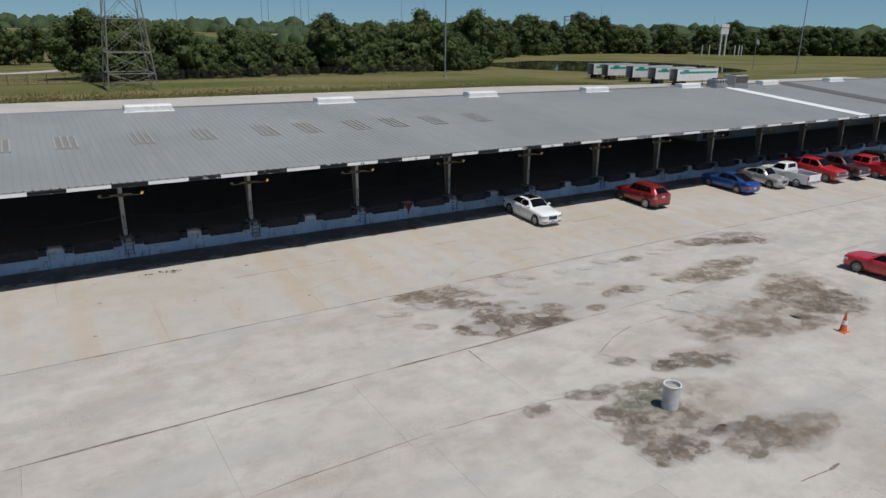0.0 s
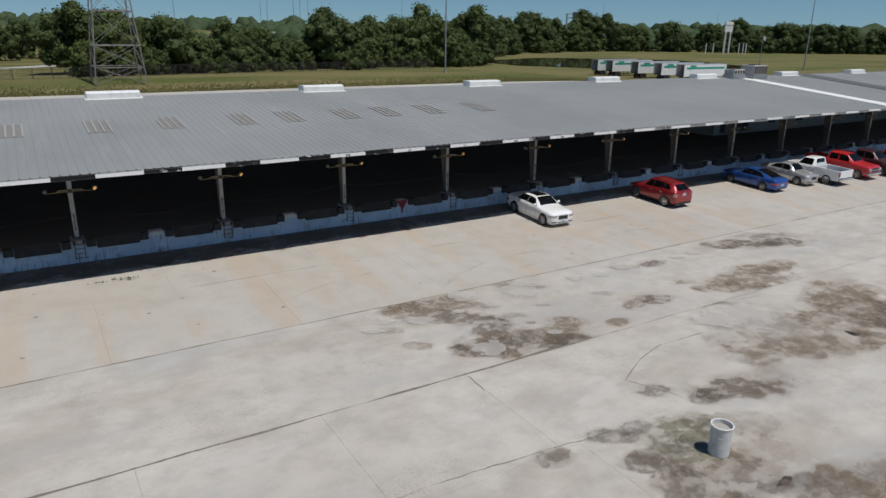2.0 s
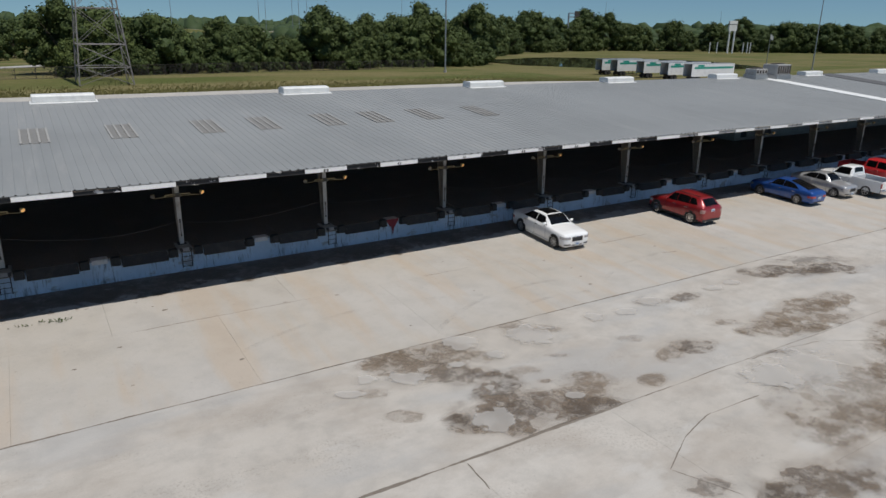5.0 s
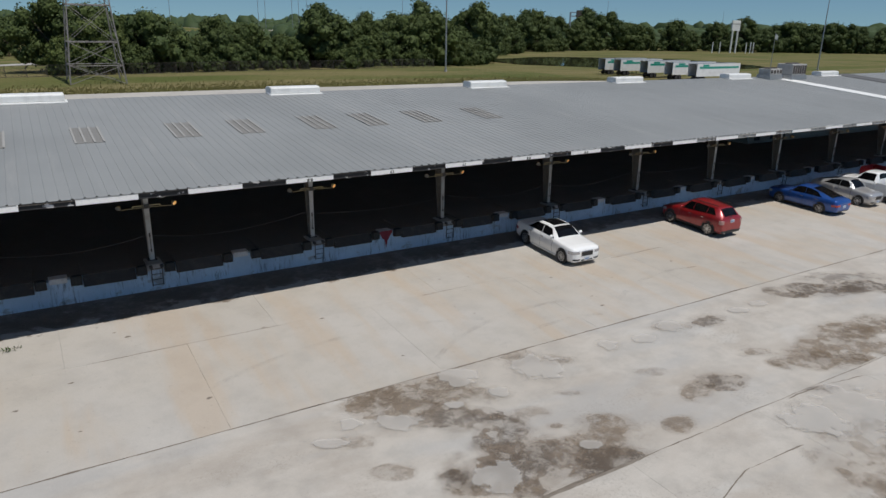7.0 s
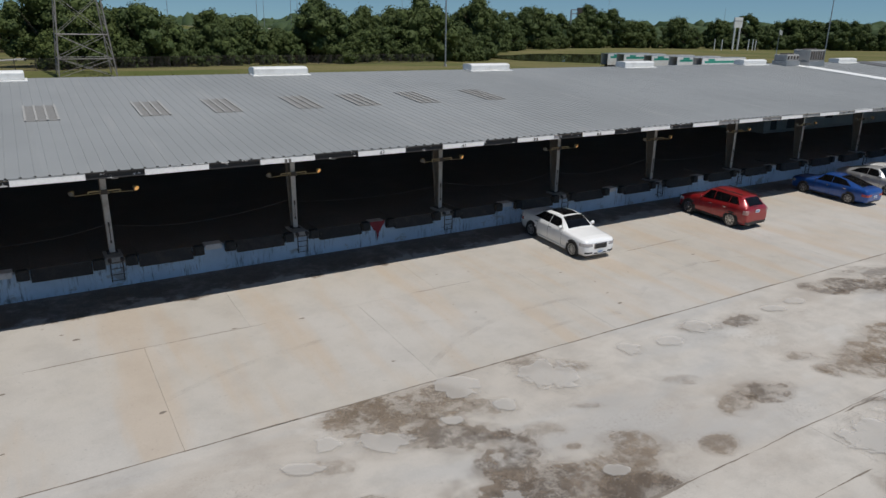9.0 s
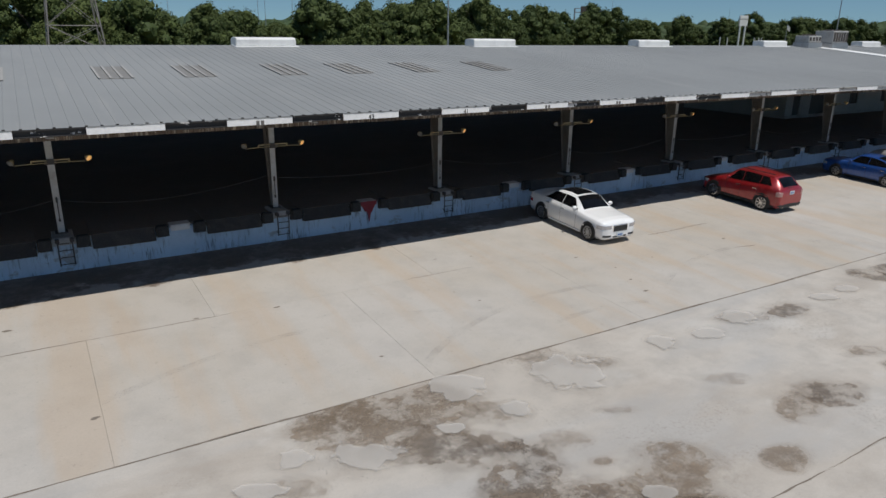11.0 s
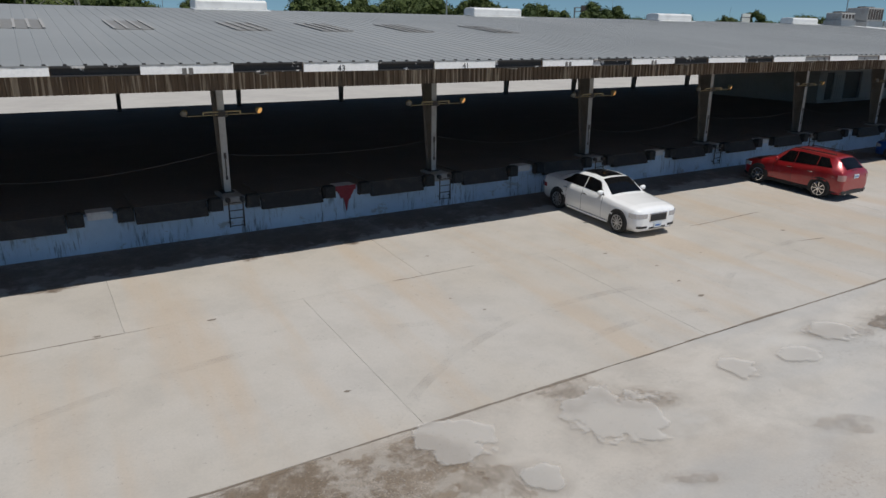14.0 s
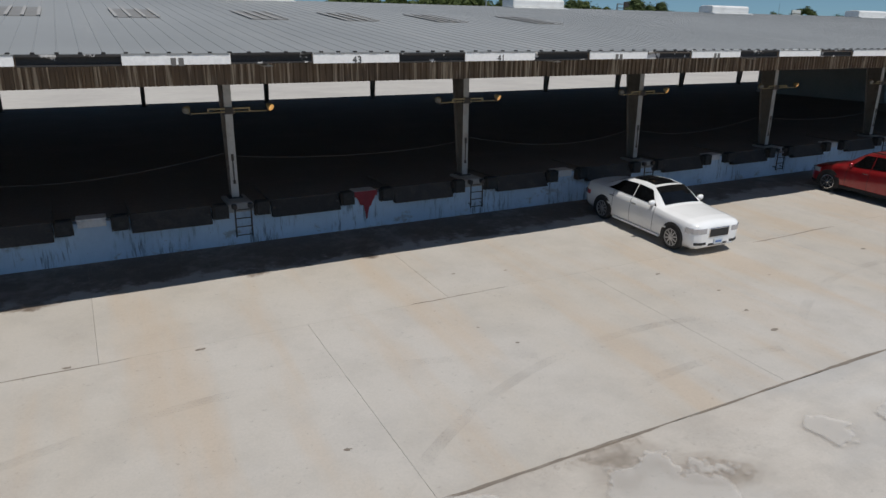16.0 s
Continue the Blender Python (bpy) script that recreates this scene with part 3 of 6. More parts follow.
# ---- dock ladder ----
lad = thing("dock_ladder", pose(0, 0, 0), "short dark steel ladder bolted to the dock wall", "ladder", "dock ladders")
for sx in (-0.2, 0.2):
    bm = tube(bmesh.new(), (sx, -0.14, 0.72), (sx, -0.14, 1.52), 0.02)
    tube(bm, (sx, -0.14, 1.5), (sx, 0.02, 1.54), 0.02)
    part("rail", bm, M_DARKSTEEL, lad)
for i in range(4):
    part("rung", tube(bmesh.new(), (-0.2, -0.14, 0.76 + 0.22 * i), (0.2, -0.14, 0.76 + 0.22 * i), 0.014), M_DARKSTEEL, lad)
for sx in (-0.2, 0.2):
    bm = boxed(sx - 0.06, sx + 0.06, -0.17, 0.0, 1.44, 1.56, 0.02)
    part("bracket", bm, M_DARKSTEEL, lad)
    part("stay", tube(bmesh.new(), (sx, -0.14, 0.84), (sx, 0.002, 0.84), 0.014), M_DARKSTEEL, lad)

# ---- loading-dock lamps on a two-armed bracket ----
M_LENS, lnt, lp = nodes_of("amber_lamp_glass")
lp.inputs["Base Color"].default_value = (0.9, 0.55, 0.16, 1)
lp.inputs["Roughness"].default_value = 0.15
lp.inputs["Coat Weight"].default_value = 0.8
lnt.links.new(blend(lnt, ramp(lnt, noise_of(lnt, place(lnt), 9, 3), 0.35, 0.7), (0.85, 0.5, 0.14), (0.6, 0.5, 0.36)), lp.inputs["Base Color"])

lp.inputs["Emission Color"].default_value = (1.0, 0.5, 0.14, 1)
lp.inputs["Emission Strength"].default_value = 0.5
M_GLASSGREY = surface("dusty_lamp_glass", (0.2, 0.19, 0.17), (0.12, 0.115, 0.11), 6, 30, 0.25)


def lamp_pair():
    c = thing("dock_lamp", pose(0, 0, 0), "chipped yellow two-armed dock light with round amber lamp heads", "lamp", "dock lamps on the columns")
    part("bracket", boxed(-0.16, 0.16, -0.06, 0.0, 3.78, 3.94, 0.006), M_DARKSTEEL, c)
    for sx in (-1, 1):
        bm = tube(bmesh.new(), (sx * 0.1, -0.05, 3.84), (sx * 0.92, -0.13, 3.84), 0.016, n=6)
        box(bm, *sorted((sx * 0.1, sx * 0.52)), -0.1, -0.06, 3.9, 3.94)
        box(bm, *sorted((sx * 0.48, sx * 0.52)), -0.1, -0.06, 3.84, 3.9)
        part("arm", bm, M_YELLOW, c, "chipped yellow lamp arm")
        part("swivel", tube(bmesh.new(), (sx * 0.92, -0.13, 3.8), (sx * 0.98, -0.13, 3.92), 0.02, n=6), M_DARKSTEEL, c)
        head = lathe(bmesh.new(), [(0.03, -0.13), (0.06, -0.11), (0.085, -0.04), (0.1, 0.02), (0.094, 0.03)], 14, "y")
        h = part("lamp_head", head, M_YELLOW, c, "yellow bowl lamp housing", pose(sx * 1.02, -0.14, 3.93, -25, 0, 180 + sx * 35), smooth=True)
        part("lens", lathe(bmesh.new(), [(0.092, 0.028), (0.085, 0.045), (0.05, 0.06), (0.012, 0.064)], 14, "y"), M_LENS if sx > 0 else M_GLASSGREY, h, "amber glass lens" if sx > 0 else "dull grey glass lens", smooth=True)
    return c


lamps = lamp_pair()

# ---- dock plates and bumpers ----
lev = thing("dock_leveler", pose(0, 0, 0), "dark worn steel dock leveler with lip hanging down", "dock leveler", "dock levelers")
bm = boxed(0, 1.84, 0.0, 1.8, FLOOR_Z + 0.004, FLOOR_Z + 0.05, 0.006)
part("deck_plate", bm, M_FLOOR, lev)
bm = prism(bmesh.new(), [(-0.02, FLOOR_Z + 0.05), (-0.24, FLOOR_Z - 0.35), (-0.21, FLOOR_Z - 0.37), (0.02, FLOOR_Z + 0.01)], 0.0, 1.84)
part("lip", bm, M_LEVELER, lev)
for kx in (0.02, 1.74):
    part("lip_keeper", boxed(kx, kx + 0.08, -0.14, 0.0, FLOOR_Z - 0.39, FLOOR_Z - 0.1, 0.01), M_DARKSTEEL, lev)
part("hinge", tube(bmesh.new(), (0, -0.01, FLOOR_Z + 0.04), (1.84, -0.01, FLOOR_Z + 0.04), 0.025), M_DARKSTEEL, lev)

bump = thing("dock_bumper", pose(0, 0, 0), "black rubber dock bumper block on the dock edge", "bumper", "dock bumpers")
bm = boxed(-0.17, 0.17, -0.27, 0.0, FLOOR_Z - 0.26, FLOOR_Z + 0.1, 0.03)
part("rubber_block", bm, M_RUBBER, bump)
for sx in (-0.18, 0.18):
    part("side_plate", boxed(sx - 0.012, sx + 0.012, -0.2, 0.0, FLOOR_Z - 0.28, FLOOR_Z + 0.04), M_DARKSTEEL, bump)

pier = thing("dock_pier", pose(0, 0, 0), "whitewashed concrete nib between two dock bays", "pier", "nibs of the dock wall")
part("block", boxed(-0.31, 0.31, -0.012, 0.4, FLOOR_Z - 0.18, FLOOR_Z + 0.0, 0.02), M_NIBCAP, pier)
part("cap", boxed(-0.32, 0.32, -0.03, 0.41, FLOOR_Z + 0.0, FLOOR_Z + 0.04, 0.012), M_NIBCAP, pier)

used = set()


def put(ob, m):
    if ob in used:
        return copy_thing(ob, m)
    used.add(ob)
    ob.matrix_basis = m
    return ob


for k in range(-3, 12):
    x = col_x(k)
    put(ped, pose(x, COL_Y, 0))
    put(lad, pose(x + 0.02, DOCK_Y - 0.06, 0))
    put(lamps, pose(x, COL_Y - 0.01, -0.05))
    for dx in (0.76, 4.22):
        put(lev, pose(x + dx, DOCK_Y, 0))
    for dx in (0.52, 2.82, 3.99, 6.28):
        put(bump, pose(x + dx, DOCK_Y, 0))
    put(pier, pose(x + 3.4, DOCK_Y, 0))

# red paint run down one nib, a skin of paint tapering down the wall
bm = bmesh.new()
rng = random.Random(3)
cols = []
for i in range(17):
    u = i / 8 - 1
    low = FLOOR_Z - 0.02 - (0.4 + 0.2 * rng.random()) * max(0.2, 1 - abs(u) ** 1.6) - (0.3 if i in (8, 9) else 0)
    cols.append((bm.verts.new((u * 0.34, -0.04, FLOOR_Z + 0.035)), bm.verts.new((u * (0.34 - 0.1 * (1 - abs(u))), -0.04, low))))
for a, b in zip(cols, cols[1:]):
    bm.faces.new((a[1], b[1], b[0], a[0]))
tagged(part("paint_spill", bm, M_RED_STAIN, m=pose(COL0 + 3.4, DOCK_Y, 0)), "dark red paint spilt down the pale dock wall", "paint stain")

# ---- header cladding over the dock openings ----
header = thing("wall_header", None, "brown corrugated metal cladding above the dock openings", "wall", kind="structure")


def corrugated(width, z0, z1, pitch=0.17125):
    bm = bmesh.new()
    n = int(round(width / pitch))
    prof = []
    for i in range(n):
        x = i * pitch
        prof += [(x, 0), (x + pitch * 0.55, 0), (x + pitch * 0.65, -0.045), (x + pitch * 0.9, -0.045)]
    prof.append((width, 0))
    for back in (0, 0.02):
        lo = [bm.verts.new((x, y + back, z0)) for x, y in prof]
        hi = [bm.verts.new((x, y + back, z1)) for x, y in prof]
        for i in range(len(prof) - 1):
            bm.faces.new((lo[i], lo[i + 1], hi[i + 1], hi[i]))
    return bm


clad = None
for k in range(-12, 32):
    x = COL0 + k * BAY / 2
    for y, r in ((41.33, 0), (2 * RIDGE_Y - 41.33, 180)):
        m = pose(x + (BAY / 2 if r else 0), y, 0, 0, 0, r)
        if clad is None:
            clad = part("cladding_sheet", corrugated(BAY / 2, 4.46, 5.62), M_PANEL, header, m=m).data
        else:
            shared("cladding_sheet", clad, header, m=m)

# ---- eave boards ----
fascia = thing("trim_eave", None, "eave trim of white boards and torn black sections", "trim", kind="structure")
wb = boxed(0, 1.84, -0.03, 0.0, EAVE_Z - 0.2, EAVE_Z - 0.006, 0.006)
wb = part("white_board", wb, M_FASCIA, fascia, m=pose(15.9, EAVE_Y, 0)).data
bm = bmesh.new()
hi = [bm.verts.new((i * 0.096, -0.036, EAVE_Z - 0.002)) for i in range(20)]
lo = [bm.verts.new((i * 0.096, -0.036, EAVE_Z - 0.03 - 0.02 * noise.noise((i * 0.9, 0, 2)))) for i in range(20)]
for i in range(19):
    bm.faces.new((lo[i], lo[i + 1], hi[i + 1], hi[i]))
pb = part("paint_band", bm, M_ROOF, fascia, m=pose(15.9, EAVE_Y, 0)).data
bm = boxed(0, 1.57, 0.03, 0.06, EAVE_Z - 0.2, EAVE_Z - 0.012)
box(bm, -0.005, 1.575, -0.012, 0.03, EAVE_Z - 0.21, EAVE_Z - 0.18)
box(bm, -0.005, 1.575, -0.025, 0.03, EAVE_Z - 0.05, EAVE_Z - 0.012)
bb = part("black_board", bm, M_BLACK, fascia, m=pose(14.33, EAVE_Y, 0)).data
tb = bb.copy()
tb.materials[0] = surface("torn_grey_white_board", (0.45, 0.44, 0.42), (0.06, 0.055, 0.05), 2.5, 20, 0.8, amount=0.9, wear_lo=0.55, wear_hi=0.6)
rng = random.Random(11)
for k in range(-12, 33):
    if k:
        shared("white_board", wb, fascia, m=pose(15.9 + 3.415 * k, EAVE_Y, rng.uniform(-0.012, 0.012), 0, rng.uniform(-0.25, 0.25), 0))
        shared("paint_band", pb, fascia, m=pose(15.9 + 3.415 * k, EAVE_Y, 0))
        shared("black_board", bb if 14.33 + 3.415 * k < 38 else tb, fascia, m=pose(14.33 + 3.415 * k, EAVE_Y, rng.uniform(-0.01, 0.015), rng.uniform(-0.25, 0.1), rng.uniform(-0.3, 0.3), 0))
bm = bmesh.new()
for i in range(int((X_E - X_W) / RIB)):
    x = X_W + (i + 0.5) * RIB
    if x < 44:
        box(bm, x - 0.032, x + 0.032, EAVE_Y - 0.03, EAVE_Y + 0.03, EAVE_Z - 0.004, EAVE_Z + 0.026)
part("rib_closures", bm, M_RUBBER, fascia, "small dark closures under the roof ribs")
fascia.children[-1]["kind"] = "stuff"


def lettering(text, size, x, y, z, mat, parent=None):
    cu = bpy.data.curves.new("dock_number", "FONT")
    cu.body, cu.size, cu.extrude, cu.align_x = text, size, 0.002, "CENTER"
    tmp = bpy.data.objects.new("dock_number", cu)
    me = bpy.data.meshes.new_from_object(tmp)
    bpy.data.objects.remove(tmp)
    me.materials.append(mat)
    ob = new("dock_number", me)
    ob.matrix_basis = pose(x, y, z, 90, 0, 0)
    return ob


for text, k in (("43", 1), ("41", 2)):
    tagged(lettering(text, 0.2, 15.9 + 3.415 * k + 0.9, EAVE_Y - 0.037, EAVE_Z - 0.21, M_RUBBER), "hand-painted black dock number on the white eave board", "dock number", "dock numbers")

M_DARKWIRE = surface("dull_grey_cable", (0.16, 0.15, 0.14), (0.1, 0.095, 0.09), 3, 30, 0.7)
for k in (0, 3, 4):
    for i in range(2):
        tagged(part("painted_mark", boxed(-0.045, 0.045, -0.002, 0.0, -0.07, 0.07), M_DARKWIRE, m=pose(15.9 + 3.415 * k + 0.84 + 0.13 * i, EAVE_Y - 0.034, EAVE_Z - 0.15)), "faded dark painted mark on the white eave board", "painted mark", "faded eave marks")

# ---- cable slung from column to column ----
for k in range(-3, 9):
    x0 = col_x(k)
    bm = bmesh.new()
    pts = [(x0 + 0.15 + 6.55 * i / 12, COL_Y + 0.25, 2.62 - 0.3 * (1 - (i / 6 - 1) ** 2) + 0.1 * math.sin(k * 2.1 + i * 0.3)) for i in range(13)]
    rings = [[bm.verts.new((a[0], a[1] + 0.006 * math.cos(q * 1.57), a[2] + 0.006 * math.sin(q * 1.57))) for q in range(4)] for a in pts]
    for a, b in zip(rings, rings[1:]):
        for q in range(4):
            bm.faces.new((a[q], a[(q + 1) % 4], b[(q + 1) % 4], b[q]))
    tagged(part("hanging_cable", bm, M_DARKWIRE), "thin grey cable slung between two shed columns", "cable", "hanging cables")

# ---- closed room under the roof ----
ROOM_X, ROOM_Y = 61.9, 50.5
room = thing("wall_office", None, "dusty white block wall of the closed room", "wall", kind="structure")
openings = ((62.8, 63.7, 0.0, 2.1), (65.0, 67.3, 0.0, 2.1), (70.6, 71.8, 0.8, 2.1), (75.5, 76.7, 0.8, 2.1), (83.0, 84.2, 0.8, 2.1), (88.0, 89.2, 0.8, 2.1), (93.0, 94.2, 0.8, 2.1))
x = ROOM_X
for i, (a, b, lo, hi) in enumerate(openings + ((X_E - 0.5, X_E - 0.5, 0, 0),)):
    part("wall_panel", boxed(x, a, ROOM_Y, ROOM_Y + 0.2, FLOOR_Z, 6.5), M_OFFICE, room)
    if b > a:
        part("lintel", boxed(a, b, ROOM_Y, ROOM_Y + 0.2, FLOOR_Z + hi, 6.5), M_OFFICE, room)
        if lo:
            part("sill_wall", boxed(a, b, ROOM_Y, ROOM_Y + 0.2, FLOOR_Z, FLOOR_Z + lo), M_OFFICE, room)
    x = b
part("side_wall", boxed(ROOM_X, ROOM_X + 0.2, ROOM_Y + 0.2, 60.0, FLOOR_Z, 6.1), M_OFFICE, room)
part("rear_wall", boxed(ROOM_X, X_E - 0.5, 60.0, 60.2, FLOOR_Z, 6.1), M_OFFICE, room)
part("plinth", boxed(ROOM_X, X_E, ROOM_Y - 0.06, ROOM_Y - 0.002, FLOOR_Z, FLOOR_Z + 0.22), M_PEDESTAL, room)
n_win = 0
for i, (a, b, lo, hi) in enumerate(openings):
    if lo:
        n_win += 1
        w = thing("window_%d" % n_win, pose((a + b) / 2, ROOM_Y + 0.1, FLOOR_Z + lo), "small dark framed window in the white wall", "window", kind="structure")
        h, ww = hi - lo, (b - a) / 2
        part("pane", boxed(-ww, ww, -0.01, 0.01, 0, h), M_DARK, w)
        bm = box(box(boxed(-ww, -ww + 0.05, -0.04, 0.04, 0, h), ww - 0.05, ww, -0.04, 0.04, 0, h), -ww, ww, -0.045, 0.045, h - 0.05, h)
        box(bm, -ww, ww, -0.045, 0.045, 0, 0.05)
        box(bm, -0.02, 0.02, -0.03, 0.03, 0, h)
        part("window_frame", bm, M_DARKSTEEL, w)
d = thing("door_1", pose(63.25, ROOM_Y + 0.1, FLOOR_Z), "closed dark door in the white wall", "door", kind="structure")
part("leaf", boxed(-0.44, 0.44, -0.03, 0.03, 0.01, 2.08, 0.005), M_DARK, d)
part("door_handle", tube(bmesh.new(), (0.34, -0.08, 1.0), (0.34, -0.03, 1.0), 0.03), M_GALV, d)
# open doorway: a dark sheet set back in it stands in for the unlit inside
d = thing("door_2", pose(66.15, ROOM_Y + 0.1, FLOOR_Z), "wide dark doorway in the white wall", "door", kind="structure")
part("leaf", boxed(-1.14, 1.14, 0.05, 0.09, 0.01, 2.08, 0.005), M_DARK, d)
gate = thing("bar_gate", pose(64.35, ROOM_Y - 0.12, FLOOR_Z), "folded grey barred security gate beside the door", "gate")
for i in range(5):
    part("bar", tube(bmesh.new(), (-0.5 + 0.25 * i, 0, 0.03), (-0.5 + 0.25 * i, 0, 1.95), 0.018), M_GALV, gate)
for i in range(8):
    part("cross_bar", tube(bmesh.new(), (-0.5, 0, 0.05 + 0.27 * i), (0.5, 0, 0.05 + 0.27 * i), 0.014), M_GALV, gate)
part("foot", boxed(-0.52, 0.52, -0.04, 0.04, 0, 0.03), M_GALV, gate)
tagged(part("wall_east", boxed(X_E, X_E + 0.2, EAVE_Y + 1, FAR_Y - 1, 0, 5.4), M_OFFICE), "plain end wall of the shed", "wall", kind="structure")


# ---- on the roof ----
def roof_z(y):
    return EAVE_Z + PITCH * (min(y, 2 * RIDGE_Y - y) - EAVE_Y)


vent = thing("ridge_vent", pose(0, 0, 0), "long white sheet-metal ridge ventilator on the grey roof", "roof vent", "ridge vents")
HV = 0.36
bm = prism(bmesh.new(), [(-0.5, -0.02), (-0.5, HV - 0.08), (-0.42, HV - 0.0), (0.0, HV + 0.03), (0.42, HV - 0.0), (0.5, HV - 0.08), (0.5, -0.02)], 0, 2.98)
bmesh.ops.bevel(bm, geom=bm.edges[:], offset=0.02, segments=1, affect="EDGES")
part("hood", bm, M_WHITE, vent)
bm = prism(bmesh.new(), [(-0.74, -0.09), (-0.74, -0.05), (0, 0.03), (0.74, -0.05), (0.74, -0.09), (0, 0)], -0.12, 3.1)
part("flashing", bm, M_WHITE, vent)
for sx in (-0.02, 2.98):
    part("end_plate", boxed(sx, sx + 0.02, -0.49, 0.49, 0.0, HV - 0.06), M_WHITE, vent)
for vx in (6.95, 20.5, 34.35, 47.85, 61.5, 75.4, 89.1):
    put(vent, pose(vx, RIDGE_Y - 0.3, RIDGE_Z + 0.0))
put(vent, pose(-6.9, RIDGE_Y - 0.3, RIDGE_Z + 0.0))


def ac_unit(x, y, w, d, h, label):
    base = roof_z(y - d / 2)
    c = thing("roof_unit", pose(x, y, base), label, "air conditioner", "roof air conditioners")
    part("curb", boxed(-w / 2 - 0.08, w / 2 + 0.08, -d / 2 - 0.08, d / 2 + 0.08, 0.0, 0.42), M_GALV, c)
    part("casing", boxed(-w / 2, w / 2, -d / 2, d / 2, 0.42, h, 0.03), M_STEEL, c)
    n = int(w / 0.35)
    for i in range(n):
        xx = -w / 2 + (i + 0.5) * w / n
        part("louvre", boxed(xx - 0.12, xx + 0.12, -d / 2 - 0.025, -d / 2 - 0.002, 0.55, h - 0.12), M_DARKSTEEL, c)
    for s in (-1, 1):
        part("fan_guard", lathe(bmesh.new(), [(0.34, h), (0.34, h + 0.08), (0.28, h + 0.1), (0.05, h + 0.1)], 14, at=(s * w * 0.24, 0, 0)), M_DARKSTEEL, c)
    return c


ac_unit(66.9, 52.7, 1.7, 1.2, 0.95, "low dark grey air-conditioning unit on the roof ridge")
ac_unit(69.6, 52.4, 2.1, 1.6, 1.4, "tall grey air-conditioning unit beside the white roof strip")


def roof_strip(x0, x1, y0, y1, mat, name, label, lift):
    bm = bmesh.new()
    v = [bm.verts.new((x, y, roof_z(y) + lift + dz)) for dz in (0, 0.03) for x, y in ((x0, y0), (x1, y0), (x1, y1), (x0, y1))]
    for q in ((3, 2, 1, 0), (4, 5, 6, 7), (0, 1, 5, 4), (1, 2, 6, 5), (2, 3, 7, 6), (3, 0, 4, 7)):
        bm.faces.new([v[i] for i in q])
    return tagged(part(name, bm, mat), label, "roof coating", kind="structure")


roof_strip(67.3, 69.0, EAVE_Y, RIDGE_Y, M_STRIP, "trim_white", "white coated strip across the grey roof", 0.012)
roof_strip(78.6, 81.4, EAVE_Y, RIDGE_Y, M_TAR, "trim_dark", "dark patched strip across the grey roof", 0.012)

M_SEAL = surface("pale_weathered_sealant", (0.35, 0.34, 0.32), (0.28, 0.275, 0.265), 3, 20, 0.7)
light = thing("skylight", pose(0, 0, 0), "yellowed translucent skylight sheets set between roof ribs", "skylight", "roof skylights")
for i in range(3):
    bm = bmesh.new()
    x0 = (i + 0.5) * RIB + 0.045 - 0.7
    v = [bm.verts.new((x, y, roof_z(y) + h)) for h in (0.002, 0.014) for x, y in ((x0, 44.2), (x0 + 0.26, 44.2), (x0 + 0.26, 47.0), (x0, 47.0))]
    for q in ((3, 2, 1, 0), (4, 5, 6, 7), (0, 1, 5, 4), (1, 2, 6, 5), (2, 3, 7, 6), (3, 0, 4, 7)):
        bm.faces.new([v[i2] for i2 in q])
    part("sheet", bm, M_SKYLIGHT, light)
for i in range(4):
    x0 = (i + 0.5) * RIB - 0.7
    bm = bmesh.new()
    v = [bm.verts.new((x, y, roof_z(y) + h)) for h in (0.03, 0.045) for x, y in ((x0 - 0.04, 44.2), (x0 + 0.04, 44.2), (x0 + 0.04, 47.0), (x0 - 0.04, 47.0))]
    for q in ((3, 2, 1, 0), (4, 5, 6, 7), (0, 1, 5, 4), (1, 2, 6, 5), (2, 3, 7, 6), (3, 0, 4, 7)):
        bm.faces.new([v[i2] for i2 in q])
    part("seal", bm, M_SEAL, light)
for sx in (-0.4, 3.0, 6.7, 10.3, 13.9, 16.75, 20.4, 23.0, 26.4, 30.0):
    put(light, pose(X_W + round((sx - X_W) / RIB) * RIB, 0, 0))

# ---- vehicles ----
def car_glass():
    m, nt, p = nodes_of("dark_tinted_glass")
    p.inputs["Base Color"].default_value = (0.012, 0.013, 0.015, 1)
    p.inputs["Roughness"].default_value = 0.05
    p.inputs["Specular IOR Level"].default_value = 0.6
    nt.links.new(ramp(nt, noise_of(nt, place(nt), 3, 3), 0.3, 0.7, 0.03, 0.1), p.inputs["Roughness"])
    return m


M_GLASS = car_glass()
M_TYRE = surface("tyre_rubber", (0.022, 0.022, 0.022), (0.05, 0.047, 0.043), 5, 40, 0.85)
M_ALLOY = surface("brushed_alloy", (0.55, 0.55, 0.56), (0.4, 0.39, 0.38), 6, 40, 0.35, metal=0.8, bump=0)
M_CHROME = surface("chrome", (0.75, 0.75, 0.76), (0.6, 0.6, 0.6), 5, 40, 0.15, metal=1.0, bump=0)
M_TRIM = surface("black_plastic_trim", (0.022, 0.022, 0.023), (0.05, 0.048, 0.045), 4, 40, 0.6, bump=0)
M_HEAD = paint("clear_headlamp", (0.5, 0.5, 0.52), 0.1, 1.0, 0.5)
M_TAIL = paint("red_tail_lamp", (0.35, 0.015, 0.02), 0.15, 1.0)
M_PALETAIL = paint("pale_tail_lamp", (0.42, 0.22, 0.2), 0.15, 1.0)
M_PLATE = paint("number_plate", (0.6, 0.65, 0.68), 0.4, 0.2)
M_PLATEBAR = paint("plate_bar", (0.1, 0.2, 0.45), 0.5, 0.1)
P_WHITE = paint("white_car_paint", (0.86, 0.86, 0.85), 0.22)
